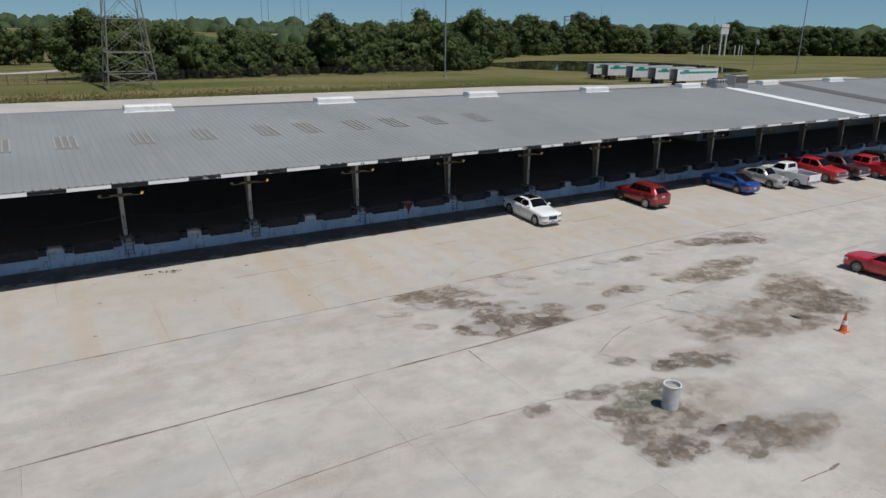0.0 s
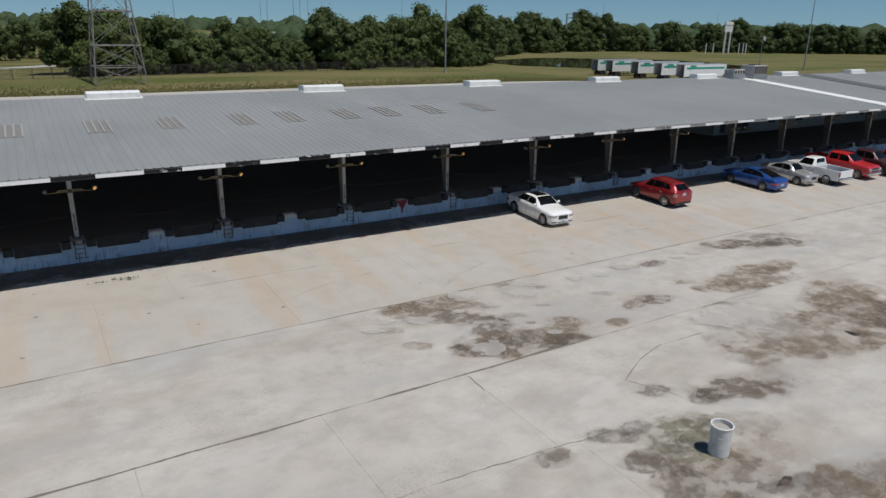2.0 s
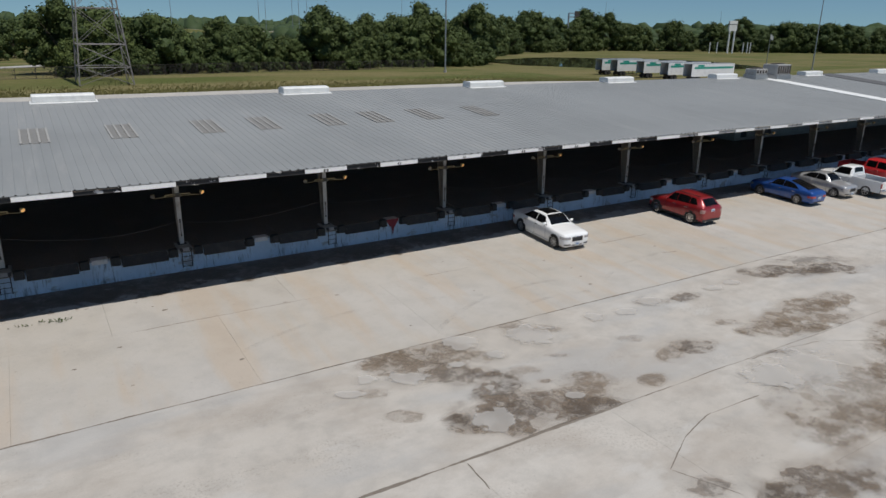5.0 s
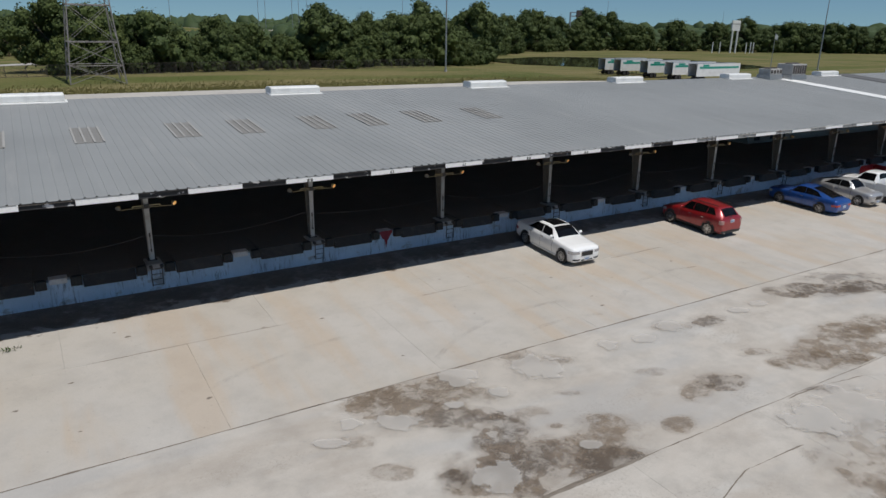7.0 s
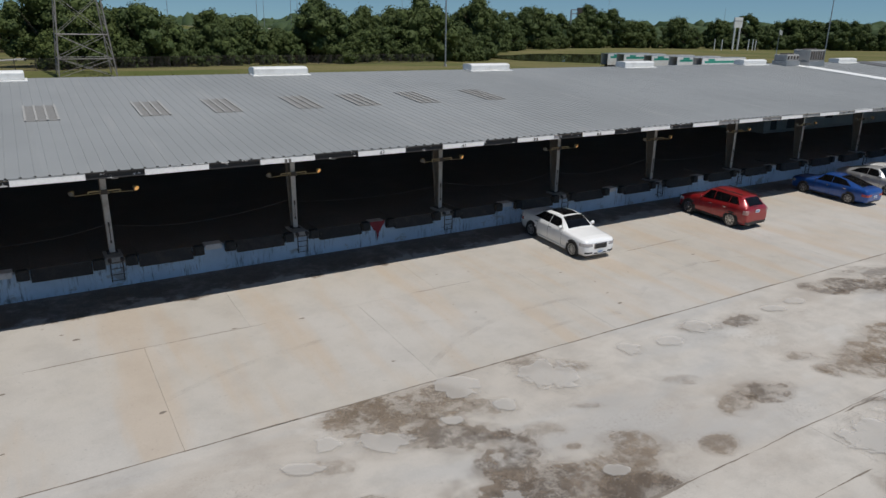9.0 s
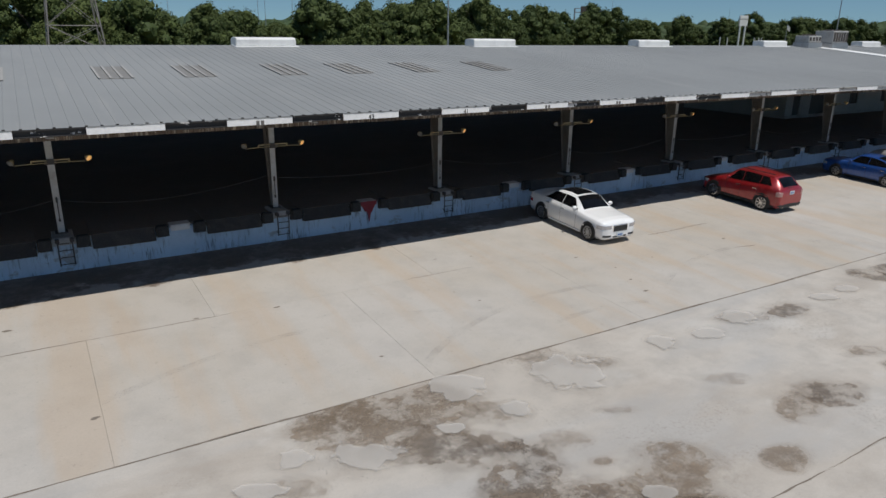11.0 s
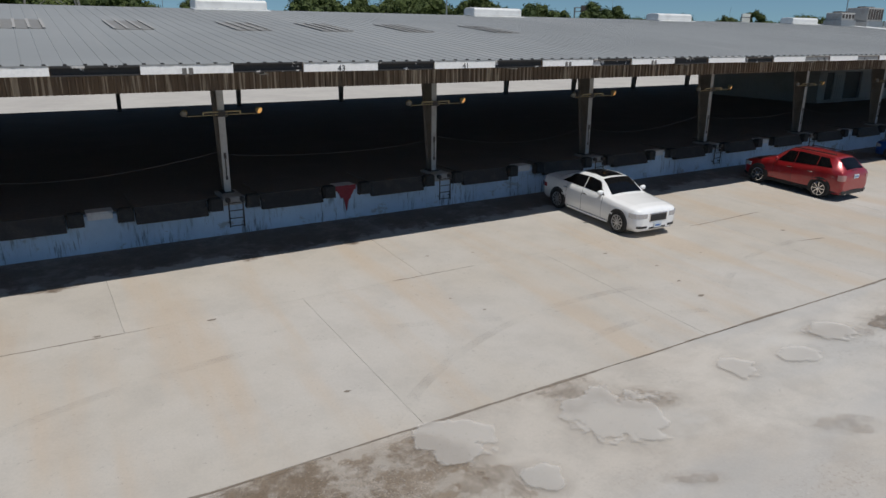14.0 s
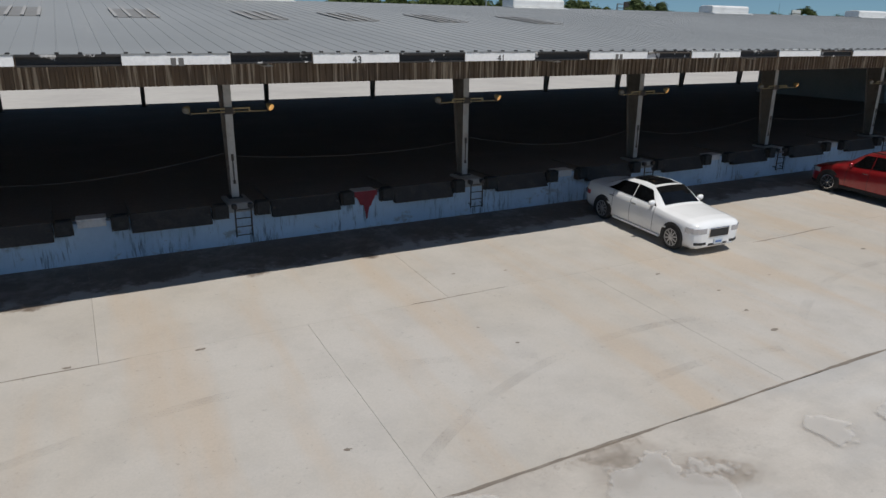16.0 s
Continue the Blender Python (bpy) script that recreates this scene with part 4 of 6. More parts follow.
P_RED = paint("dark_red_car_paint", (0.3, 0.012, 0.016), 0.28, 0.8, 0.2)
P_BRIGHT = paint("bright_red_car_paint", (0.52, 0.014, 0.02), 0.28, 0.8)
P_BLUE = paint("blue_car_paint", (0.012, 0.075, 0.31), 0.28, 0.8, 0.3)
P_SILVER = paint("silver_car_paint", (0.5, 0.5, 0.5), 0.3, 0.7, 0.5)
P_MAROON = paint("dark_maroon_car_paint", (0.075, 0.018, 0.024), 0.3, 0.7, 0.3)
P_BLACK = paint("black_car_paint", (0.014, 0.014, 0.016), 0.25, 0.8)


def lerp_row(rows, y):
    if y <= rows[0][0]:
        return rows[0][1:]
    for a, b in zip(rows, rows[1:]):
        if y <= b[0]:
            k = (y - a[0]) / (b[0] - a[0])
            return [a[i] + (b[i] - a[i]) * k for i in range(1, len(a))]
    return rows[-1][1:]


def section(rows, y):
    """Half outline of the shell at y: from the sill up to the middle of the roof."""
    zl, zb, w, zr, wr = lerp_row(rows, y)
    return [(0, zl), (w * 0.86, zl), (w * 0.975, zl + 0.13), (w, zl + (zb - zl) * 0.5), (w * 0.985, zl + (zb - zl) * 0.78), (w * 0.94, zb),
            (wr + (w * 0.9 - wr) * 0.97, zb + 0.02), (wr + (w * 0.9 - wr) * 0.12, zb + (zr - zb) * 0.9), (wr * 0.9, zr), (wr * 0.5, zr + 0.022), (0, zr + 0.03)]


def shell(rows, step=0.08):
    y0, y1 = rows[0][0], rows[-1][0]
    ys = sorted({*[r[0] for r in rows], *np.arange(y0, y1, step).round(3)})
    bm = bmesh.new()
    loops = []
    for y in ys:
        half = section(rows, y)
        loops.append([bm.verts.new((x, y, z)) for x, z in half] + [bm.verts.new((-x, y, z)) for x, z in half[-2:0:-1]])
    n = len(loops[0])
    for a, b in zip(loops, loops[1:]):
        for i in range(n):
            bm.faces.new((a[i], a[(i + 1) % n], b[(i + 1) % n], b[i]))
    bm.faces.new(loops[0])
    bm.faces.new(loops[-1][::-1])
    bmesh.ops.recalc_face_normals(bm, faces=bm.faces)
    return bm


def side_pane(rows, ya, yb, lean_a, lean_b, lo=0.05, hi=0.97, off=0.012, side=1):
    """A pane on the flank of the cabin between two pillars."""
    bm = bmesh.new()
    grid = []
    for j in range(4):
        v = lo + (hi - lo) * j / 3
        row = []
        for i in range(7):
            y = ya + lean_a * j / 3 + (yb + lean_b * j / 3 - ya - lean_a * j / 3) * i / 6
            s = section(rows, y)
            a, b = s[6], s[7]
            row.append(bm.verts.new((side * (a[0] + (b[0] - a[0]) * v + off), y, a[1] + (b[1] - a[1]) * v)))
        grid.append(row)
    for a, b in zip(grid, grid[1:]):
        for i in range(6):
            bm.faces.new((a[i], a[i + 1], b[i + 1], b[i]))
    bmesh.ops.solidify(bm, geom=bm.faces[:], thickness=0.008)
    bmesh.ops.recalc_face_normals(bm, faces=bm.faces)
    return bm


def cross_pane(rows, ya, yb, spread=1.02, off=0.014):
    """Windscreen, rear glass or sunroof: a pane over the shell between two stations."""
    bm = bmesh.new()
    grid = []
    for j in range(6):
        y = ya + (yb - ya) * j / 5
        s = section(rows, y)
        pts = [s[8], s[9], s[10]]
        x = [p[0] * spread for p in pts]
        z = [p[1] + off for p in pts]
        grid.append([bm.verts.new((xx, y, zz)) for xx, zz in zip([-x[0], -x[1], 0, x[1], x[0]], [z[0], z[1], z[2], z[1], z[0]])])
    for a, b in zip(grid, grid[1:]):
        for i in range(4):
            bm.faces.new((a[i], a[i + 1], b[i + 1], b[i]))
    bmesh.ops.solidify(bm, geom=bm.faces[:], thickness=0.008)
    bmesh.ops.recalc_face_normals(bm, faces=bm.faces)
    return bm


def wheel(car, x, y, r, spokes, rim_mat=None, w=0.23):
    side = 1 if x > 0 else -1
    prof = [(r * 0.62, -w), (r * 0.93, -w), (r, -w + 0.035), (r, -0.035), (r * 0.93, 0), (r * 0.7, 0.004), (r * 0.68, -0.05)]
    t = part("wheel", lathe(bmesh.new(), prof, 24, "x"), M_TYRE, car, "black tyre", pose(x, y, r, 0, 0, 0 if side > 0 else 180), smooth=False)
    bm = lathe(bmesh.new(), [(r * 0.7, -0.02), (r * 0.69, 0.006), (r * 0.64, 0.008), (r * 0.62, -0.012)], 24, "x", caps=False)
    for i in range(spokes):
        a = 2 * math.pi * i / spokes
        before = set(bm.verts)
        box(bm, -0.03, 0.0, -0.017, 0.017, 0.03, r * 0.66)
        bmesh.ops.rotate(bm, verts=[v for v in bm.verts if v not in before], cent=(0, 0, 0), matrix=Matrix.Rotation(a, 3, "X"))
    lathe(bm, [(0.07, -0.02), (0.065, 0.01), (0.03, 0.016)], 10, "x")
    part("rim", bm, rim_mat or M_ALLOY, t, "bright alloy rim")
    # dark disc on the flank stands in for the shaded gap around the wheel
    bm = lathe(bmesh.new(), [(r + 0.075, -0.004), (r + 0.07, 0.004), (0.05, 0.004)], 28, "x")
    bmesh.ops.bisect_plane(bm, geom=bm.verts[:] + bm.edges[:] + bm.faces[:], plane_co=(0, 0, 0.21 - r), plane_no=(0, 0, -1), clear_outer=True)
    part("wheel_arch", bm, M_TRIM, car, "", pose(x - side * 0.018, y, r, 0, 0, 0 if side > 0 else 180))


def lamp_block(car, name, mat, x0, x1, y0, y1, z0, z1, label="", both=True, bev=0.03):
    for s in ((1, -1) if both else (1,)):
        a, b = sorted((s * x0, s * x1))
        part(name, boxed(a, b, y0, y1, z0, z1, bev), mat, car, label)


def plan_block(car, name, mat, pts, z0, z1, label=""):
    """A lamp that wraps round the corner, drawn in plan and mirrored."""
    for s in (1, -1):
        bm = bmesh.new()
        lo = [bm.verts.new((s * x, y, z0)) for x, y in pts]
        hi = [bm.verts.new((s * x, y, z1)) for x, y in pts]
        n = len(pts)
        for i in range(n):
            bm.faces.new((lo[i], lo[(i + 1) % n], hi[(i + 1) % n], hi[i]))
        bm.faces.new(lo[::-1])
        bm.faces.new(hi)
        bmesh.ops.recalc_face_normals(bm, faces=bm.faces)
        bmesh.ops.bevel(bm, geom=bm.edges[:], offset=0.008, segments=1, affect="EDGES")
        part(name, bm, mat, car, label)


def body(car, name, rows, mat):
    ob = part(name, shell(rows), mat, car, smooth=True)
    for f in ob.data.polygons:
        f.use_smooth = len(f.vertices) == 4
    return ob


def common(car, rows, W, axles, r, spokes, mirror_y, belt, rim=None, handles=(), paint_mat=None):
    for y in axles:
        for s in (1, -1):
            wheel(car, s * (W + 0.012), y, r, spokes, rim)
    for s in (1, -1):
        bm = lathe(bmesh.new(), [(0.02, -0.11), (0.06, -0.09), (0.085, 0.0), (0.075, 0.08), (0.03, 0.1)], 10, "x", (s * (W + 0.0), mirror_y, belt + 0.1))
        bmesh.ops.scale(bm, vec=(1, 0.7, 1), space=Matrix.Translation((0, -mirror_y, 0)), verts=bm.verts)
        part("mirror", bm, paint_mat, car, smooth=True)
        for y in handles:
            part("door_handle", boxed(s * W * 0.99 - 0.02, s * W * 0.99 + 0.02, y - 0.1, y + 0.1, belt - 0.14, belt - 0.105, 0.01), M_CHROME, car)


def seams(car, rows, ys, W):
    """Dark shut lines of the doors."""
    for y in ys:
        for s in (1, -1):
            bm = bmesh.new()
            pts = section(rows, y)[2:7]
            a = [bm.verts.new((s * (p[0] + 0.004), y - 0.006, p[1])) for p in pts]
            b = [bm.verts.new((s * (p[0] + 0.004), y + 0.006, p[1])) for p in pts]
            for i in range(len(pts) - 1):
                bm.faces.new((a[i], b[i], b[i + 1], a[i + 1]))
            part("door_seam", bm, M_TRIM, car)


def plate(car, y, z, front):
    p = part("number_plate", boxed(-0.16, 0.16, y - 0.01, y + 0.01, z - 0.08, z + 0.08), M_PLATE, car, "pale number plate")
    d = -0.014 if front else 0.014
    part("plate_bar", boxed(-0.11, 0.11, y + d - 0.003, y + d + 0.003, z - 0.03, z + 0.025), M_PLATEBAR, p)


def sedan(m, mat, label, L=4.88, W=0.935, belt=1.0, H=1.48, fast=False, white=False, rear_view=False, coupe=False):
    c = thing("car", m, label, "car", "parked vehicles")
    f, b = -L / 2, L / 2
    hood = belt - 0.06
    roof0, roof1 = f + L * 0.42, f + L * (0.6 if fast else 0.66)
    tail = b - L * (0.1 if fast else 0.17)
    rows = [
        (f, 0.3, hood - 0.2, W * 0.66, hood - 0.16, 0.5), (f + 0.03, 0.24, hood - 0.14, W * 0.76, hood - 0.1, 0.54), (f + 0.09, 0.21, hood - 0.1, W * 0.87, hood - 0.05, W * 0.62), (f + 0.2, 0.2, hood - 0.07, W * 0.95, hood - 0.01, W * 0.66),
        (f + 0.45, 0.19, hood - 0.04, W * 0.99, hood + 0.03, W * 0.7), (f + L * 0.2, 0.19, hood - 0.01, W, hood + 0.055, W * 0.73), (f + L * 0.28, 0.19, belt - 0.03, W, belt + 0.02, W * 0.75), (f + L * 0.3, 0.19, belt - 0.02, W, belt + 0.05, W * 0.75),
        (roof0 - 0.28, 0.19, belt, W, H - 0.2, W * 0.68), (roof0, 0.19, belt, W, H - 0.035, W * 0.63), (f + L * 0.52, 0.19, belt + 0.01, W, H, W * 0.63), (roof1, 0.19, belt + 0.02, W, H - 0.04, W * 0.63),
        (roof1 + (tail - roof1) * 0.5, 0.19, belt + 0.03, W, belt + (H - belt) * 0.6, W * 0.66), (tail, 0.2, belt + 0.03, W * 0.985, belt + 0.1, W * 0.7), (b - 0.2, 0.22, belt + 0.01, W * 0.95, belt + 0.07, W * 0.68),
        (b - 0.05, 0.26, belt - 0.08, W * 0.88, belt - 0.02, W * 0.62), (b, 0.36, belt - 0.3, W * 0.76, belt - 0.26, W * 0.5),
    ]
    body(c, "body", rows, mat)
    part("windscreen", cross_pane(rows, f + L * 0.3, roof0 - 0.02), M_GLASS, c, "dark windscreen")
    part("rear_glass", cross_pane(rows, roof1 + 0.03, tail - 0.03), M_GLASS, c, "dark rear glass")
    mid = f + L * 0.535
    for s in (1, -1):
        part("side_window", side_pane(rows, f + L * 0.325, mid - 0.012, 0.4, 0.0, side=s), M_GLASS, c, "dark side window")
        part("side_window", side_pane(rows, mid + 0.012, f + L * (0.77 if not fast else 0.78), 0.0, -0.42, side=s), M_GLASS, c, "dark side window")
    if white:
        part("sunroof", cross_pane(rows, roof0 + 0.12, roof1 - 0.08, 0.82), M_GLASS, c, "dark glass sunroof")
    wb = 3.05 if white else L * 0.585
    fa = f + 0.8 if white else -wb / 2 - 0.05
    common(c, rows, W, (fa, fa + wb), 0.355 if white else 0.33, 10 if white else 7, f + L * 0.35, belt, handles=(mid - 0.15, mid + 0.85) if not coupe else (mid - 0.1,), paint_mat=mat)
    seams(c, rows, (f + L * 0.33, mid) if coupe else (f + L * 0.33, mid, f + L * 0.7), W)
    part("grille", boxed(-0.4, 0.4, f - 0.022, f + 0.2, 0.48, 0.82, 0.07), M_TRIM, c, "black mesh grille")
    part("grille_surround", boxed(-0.43, 0.43, f - 0.012, f + 0.1, 0.46, 0.845, 0.07), M_CHROME, c, "thin chrome grille surround")
    plan_block(c, "headlight", M_HEAD, ((W * 0.48, f - 0.004), (W * 0.66, f - 0.004), (W * 0.795, f + 0.035), (W * 0.905, f + 0.105), (W * 0.975, f + 0.24), (W * 0.985, f + 0.36), (W * 0.48, f + 0.3)), hood - 0.3, hood - 0.15, "clear headlight")
    plan_block(c, "fog_lamp", M_TRIM, ((W * 0.46, f - 0.006), (W * 0.65, f - 0.004), (W * 0.79, f + 0.035), (W * 0.86, f + 0.09), (W * 0.5, f + 0.2)), 0.32, 0.4)
    part("air_intake", boxed(-0.36, 0.36, f - 0.01, f + 0.1, 0.28, 0.36, 0.02), M_TRIM, c)
    plan_block(c, "tail_light", M_TAIL, ((W * 0.45, b + 0.005), (W * 0.77, b + 0.003), (W * 0.9, b - 0.04), (W * 0.965, b - 0.2), (W * 0.98, b - 0.34), (W * 0.45, b - 0.34)), belt - 0.36, belt - 0.22, "red tail light")
    part("rear_diffuser", boxed(-W * 0.6, W * 0.6, b - 0.2, b - 0.002, 0.27, 0.38, 0.02), M_TRIM, c)
    plate(c, f - 0.02, 0.4, True)
    plate(c, b + 0.01, belt - 0.38, False)
    for s in (1, -1):
        part("sill_trim", boxed(s * W * 0.96 - 0.02, s * W * 0.96 + 0.02, fa + 0.5, fa + wb - 0.5, 0.2, 0.27, 0.01), mat if white else M_TRIM, c)
    return c


def suv(m, mat, label, L=4.32, W=0.94, belt=1.08, H=1.67, compact=False, tail_mat=None):
    c = thing("car", m, label, "car", "parked vehicles")
    f, b = -L / 2, L / 2
    roof0, roof1 = f + L * 0.44, b - 0.62
    hood = belt - 0.1
    rows = [
        (f, 0.4, 0.6, W * 0.66, 0.64, 0.45), (f + 0.05, 0.28, 0.76, W * 0.85, 0.8, 0.55), (f + 0.18, 0.24, hood - 0.1, W * 0.95, hood - 0.06, W * 0.66),
        (f + 0.5, 0.23, hood - 0.02, W, hood + 0.03, W * 0.7), (f + L * 0.25, 0.23, belt - 0.03, W, belt + 0.03, W * 0.76), (f + L * 0.28, 0.23, belt, W, belt + 0.07, W * 0.76),
        (roof0 - 0.25, 0.23, belt, W, H - 0.18, W * 0.7), (roof0, 0.23, belt, W, H - 0.03, W * 0.67), (f + L * 0.56, 0.23, belt + 0.04, W, H, W * 0.66), (roof1, 0.23, belt + 0.12, W, H - 0.07, W * 0.63),
        (roof1 + 0.16, 0.24, belt + 0.12, W * 0.99, H - 0.15, W * 0.62), (b - 0.12, 0.26, belt + 0.04, W * 0.96, belt + 0.12, W * 0.68), (b - 0.03, 0.3, belt - 0.06, W * 0.92, belt + 0.0, W * 0.66), (b, 0.4, 0.72, W * 0.85, 0.76, W * 0.6),
    ]
    body(c, "body", rows, mat)
    part("windscreen", cross_pane(rows, f + L * 0.29, roof0 - 0.02), M_GLASS, c, "dark windscreen")
    part("rear_glass", cross_pane(rows, roof1 + 0.12, b - 0.12, 0.95), M_GLASS, c, "dark rear glass")
    cuts = (f + L * 0.33, f + L * 0.52, f + L * 0.73, roof1 + 0.1)
    for s in (1, -1):
        part("side_window", side_pane(rows, cuts[0], cuts[1] - 0.012, 0.42, 0, side=s), M_GLASS, c, "dark side window")
        part("side_window", side_pane(rows, cuts[1] + 0.012, cuts[2] - 0.012, 0, 0, side=s), M_GLASS, c, "dark side window")
        part("side_window", side_pane(rows, cuts[2] + 0.012, cuts[3], 0, -0.3, side=s), M_GLASS, c, "dark side window")
    if not compact:
        for s in (1, -1):
            bm = boxed(s * W * 0.6 - 0.02, s * W * 0.6 + 0.02, roof0 + 0.1, roof1, H + 0.02, H + 0.06, 0.01)
            part("roof_rail", bm, M_TRIM, c)
        part("cladding", shell([(f + 0.1, 0.22, 0.4, W * 0.92, 0.4, 0.6), (f + 0.6, 0.21, 0.4, W * 1.006, 0.4, 0.6), (b - 0.5, 0.21, 0.4, W * 1.006, 0.4, 0.6), (b + 0.01, 0.28, 0.42, W * 0.87, 0.42, 0.6)], 0.3), M_TRIM, c, "dark lower body trim")
    wb = L * 0.62
    fa = -wb / 2 - 0.03
    common(c, rows, W, (fa, fa + wb), 0.38 if not compact else 0.32, 6 if compact else 8, f + L * 0.36, belt, rim=M_CHROME if not compact else None, handles=(cuts[1] - 0.15, cuts[2] - 0.15), paint_mat=mat)
    seams(c, rows, cuts[:3], W)
    part("grille", boxed(-0.5, 0.5, f - 0.012, f + 0.2, 0.58, 0.74, 0.03), M_CHROME if not compact else M_TRIM, c)
    part("air_intake", boxed(-0.45, 0.45, f + 0.0, f + 0.2, 0.36, 0.46, 0.02), M_TRIM, c)
    plan_block(c, "headlight", M_HEAD, ((W * 0.56, f + 0.0), (W * 0.86, f + 0.035), (W * 0.965, f + 0.16), (W * 1.0, f + 0.4), (W * 0.56, f + 0.4)), 0.68, 0.84, "clear headlight")
    plan_block(c, "tail_light", tail_mat or M_TAIL, ((W * 0.72, b + 0.004), (W * 0.88, b - 0.01), (W * 0.96, b - 0.07), (W * 0.995, b - 0.2), (W * 0.72, b - 0.2)), belt - 0.27, belt - 0.05, "tail light")
    part("rear_wiper", boxed(-0.03, 0.3, b - 0.08, b - 0.06, belt + 0.12, belt + 0.14), M_TRIM, c)
    for s in (-0.55, 0.55):
        part("exhaust", tube(bmesh.new(), (s, b - 0.3, 0.28), (s, b + 0.015, 0.28), 0.035), M_CHROME, c)
    plate(c, f - 0.02, 0.48, True)
    plate(c, b + 0.0, belt - 0.12, False)
    return c


def pickup(m, mat, label, L=5.6, W=0.99, crew=True, belt=1.22, H=1.85, tail_mat=None):
    c = thing("pickup_truck", m, label, "pickup truck", "parked vehicles")
    f, b = -L / 2, L / 2
    cab = f + L * (0.66 if crew else 0.57)
    roof0, roof1 = f + L * 0.385, cab - 0.14
    hood = belt - 0.06
    rows = [
        (f, 0.42, 0.8, W * 0.8, 0.84, 0.5), (f + 0.06, 0.34, 1.0, W * 0.92, 1.04, 0.6), (f + 0.2, 0.32, hood - 0.04, W * 0.98, hood, W * 0.74),
        (f + 0.8, 0.32, hood, W, hood + 0.05, W * 0.78), (f + L * 0.255, 0.32, belt, W, belt + 0.05, W * 0.8), (roof0 - 0.2, 0.32, belt, W, H - 0.18, W * 0.74), (roof0, 0.32, belt, W, H - 0.03, W * 0.72),
        (roof0 + 0.6, 0.32, belt + 0.01, W, H, W * 0.72), (roof1, 0.32, belt + 0.02, W, H - 0.03, W * 0.72), (cab, 0.32, belt + 0.02, W * 0.98, belt + 0.12, W * 0.78),
    ]
    body(c, "cab", rows, mat)
    part("windscreen", cross_pane(rows, f + L * 0.265, roof0 - 0.02), M_GLASS, c, "dark windscreen")
    part("rear_glass", cross_pane(rows, roof1 + 0.02, cab - 0.02, 0.85), M_GLASS, c, "dark rear glass")
    mid = f + L * 0.49
    for s in (1, -1):
        part("side_window", side_pane(rows, f + L * 0.29, (mid if crew else roof1) - 0.05, 0.36, 0, side=s), M_GLASS, c, "dark side window")
        if crew:
            part("side_window", side_pane(rows, mid + 0.02, roof1 - 0.02, 0, -0.05, side=s), M_GLASS, c, "dark side window")
    bz = belt + 0.03
    for s in (1, -1):
        a, d = sorted((s * (W - 0.07), s * W))
        part("bed_side", boxed(a, d, cab + 0.03, b - 0.05, 0.42, bz, 0.02), mat, c)
    part("bed_floor", boxed(-W + 0.07, W - 0.07, cab + 0.03, b - 0.06, 0.62, 0.7), M_TRIM, c, "dark bed liner")
    part("bed_front", boxed(-W + 0.07, W - 0.07, cab + 0.03, cab + 0.09, 0.7, bz, 0.01), mat, c)
    part("tailgate", boxed(-W + 0.08, W - 0.08, b - 0.06, b, 0.66, bz, 0.015), mat, c)
    part("rear_bumper", boxed(-W * 0.96, W * 0.96, b - 0.04, b + 0.12, 0.46, 0.64, 0.03), M_CHROME, c, "chrome rear bumper")
    part("front_bumper", boxed(-W * 0.95, W * 0.95, f - 0.08, f + 0.2, 0.44, 0.66, 0.05), M_CHROME, c, "chrome front bumper")
    part("grille", boxed(-0.5, 0.5, f - 0.03, f + 0.1, 0.7, 1.02, 0.03), M_TRIM, c)
    part("grille_bar", boxed(-0.5, 0.5, f - 0.045, f + 0.0, 0.84, 0.9, 0.01), M_CHROME, c)
    lamp_block(c, "headlight", M_HEAD, W * 0.56, W * 0.9, f - 0.01, f + 0.22, 0.78, 1.02, "clear headlight")
    lamp_block(c, "tail_light", tail_mat or M_TAIL, W * 0.86, W * 0.99, b - 0.12, b + 0.008, 0.78, 1.12, "red tail light", bev=0.015)
    wb = L * 0.62
    fa = f + 0.95
    common(c, rows, W, (fa, fa + wb), 0.39, 6, f + L * 0.31, belt, handles=(mid - 0.15, roof1 - 0.1) if crew else (cab - 0.3,), paint_mat=mat)
    seams(c, rows, (f + L * 0.3, mid, cab - 0.1) if crew else (f + L * 0.3, cab - 0.12), W)
    plate(c, b + 0.125, 0.55, False)
    return c


def parked(x, y, turn):
    tilt = 2.5 if y > SLAB_Y else 0.0
    return Matrix.Translation((x, y, lot_z(y))) @ Matrix.Rotation(radians(tilt), 4, "X") @ Matrix.Rotation(radians(turn), 4, "Z") @ Matrix.Scale(0.95, 4)


sedan(parked(29.55, 37.78, -2), P_WHITE, "white four-door sedan with dark sunroof, nose to the yard", white=True)
suv(parked(39.56, 37.31, 180), P_RED, "dark red metallic sport utility car with its tail to the yard", tail_mat=M_PALETAIL)
sedan(parked(49.74, 37.26, 180), P_BLUE, "blue metallic sedan with sloping rear glass", L=4.85, W=0.92, belt=0.96, H=1.46, fast=True)
sedan(parked(53.85, 37.18, 0), P_SILVER, "silver compact hatchback facing the yard", L=4.4, W=0.86, belt=0.99, H=1.5, fast=True)
pickup(parked(56.45, 36.6, 180), P_WHITE, "white two-door pickup truck with an empty bed", L=5.2, crew=False)
pickup(parked(60.75, 36.93, 0), P_BRIGHT, "bright red crew-cab pickup truck facing the yard", L=5.7)
pickup(parked(63.99, 36.61, 0), P_MAROON, "dark maroon pickup truck facing the yard", L=5.4)
pickup(parked(66.83, 35.59, 180), P_BRIGHT, "bright red pickup truck with its tail to the yard", L=5.5)
suv(parked(70.70, 36.00, 0), P_BLACK, "black sport utility car at the end of the row", L=4.8)
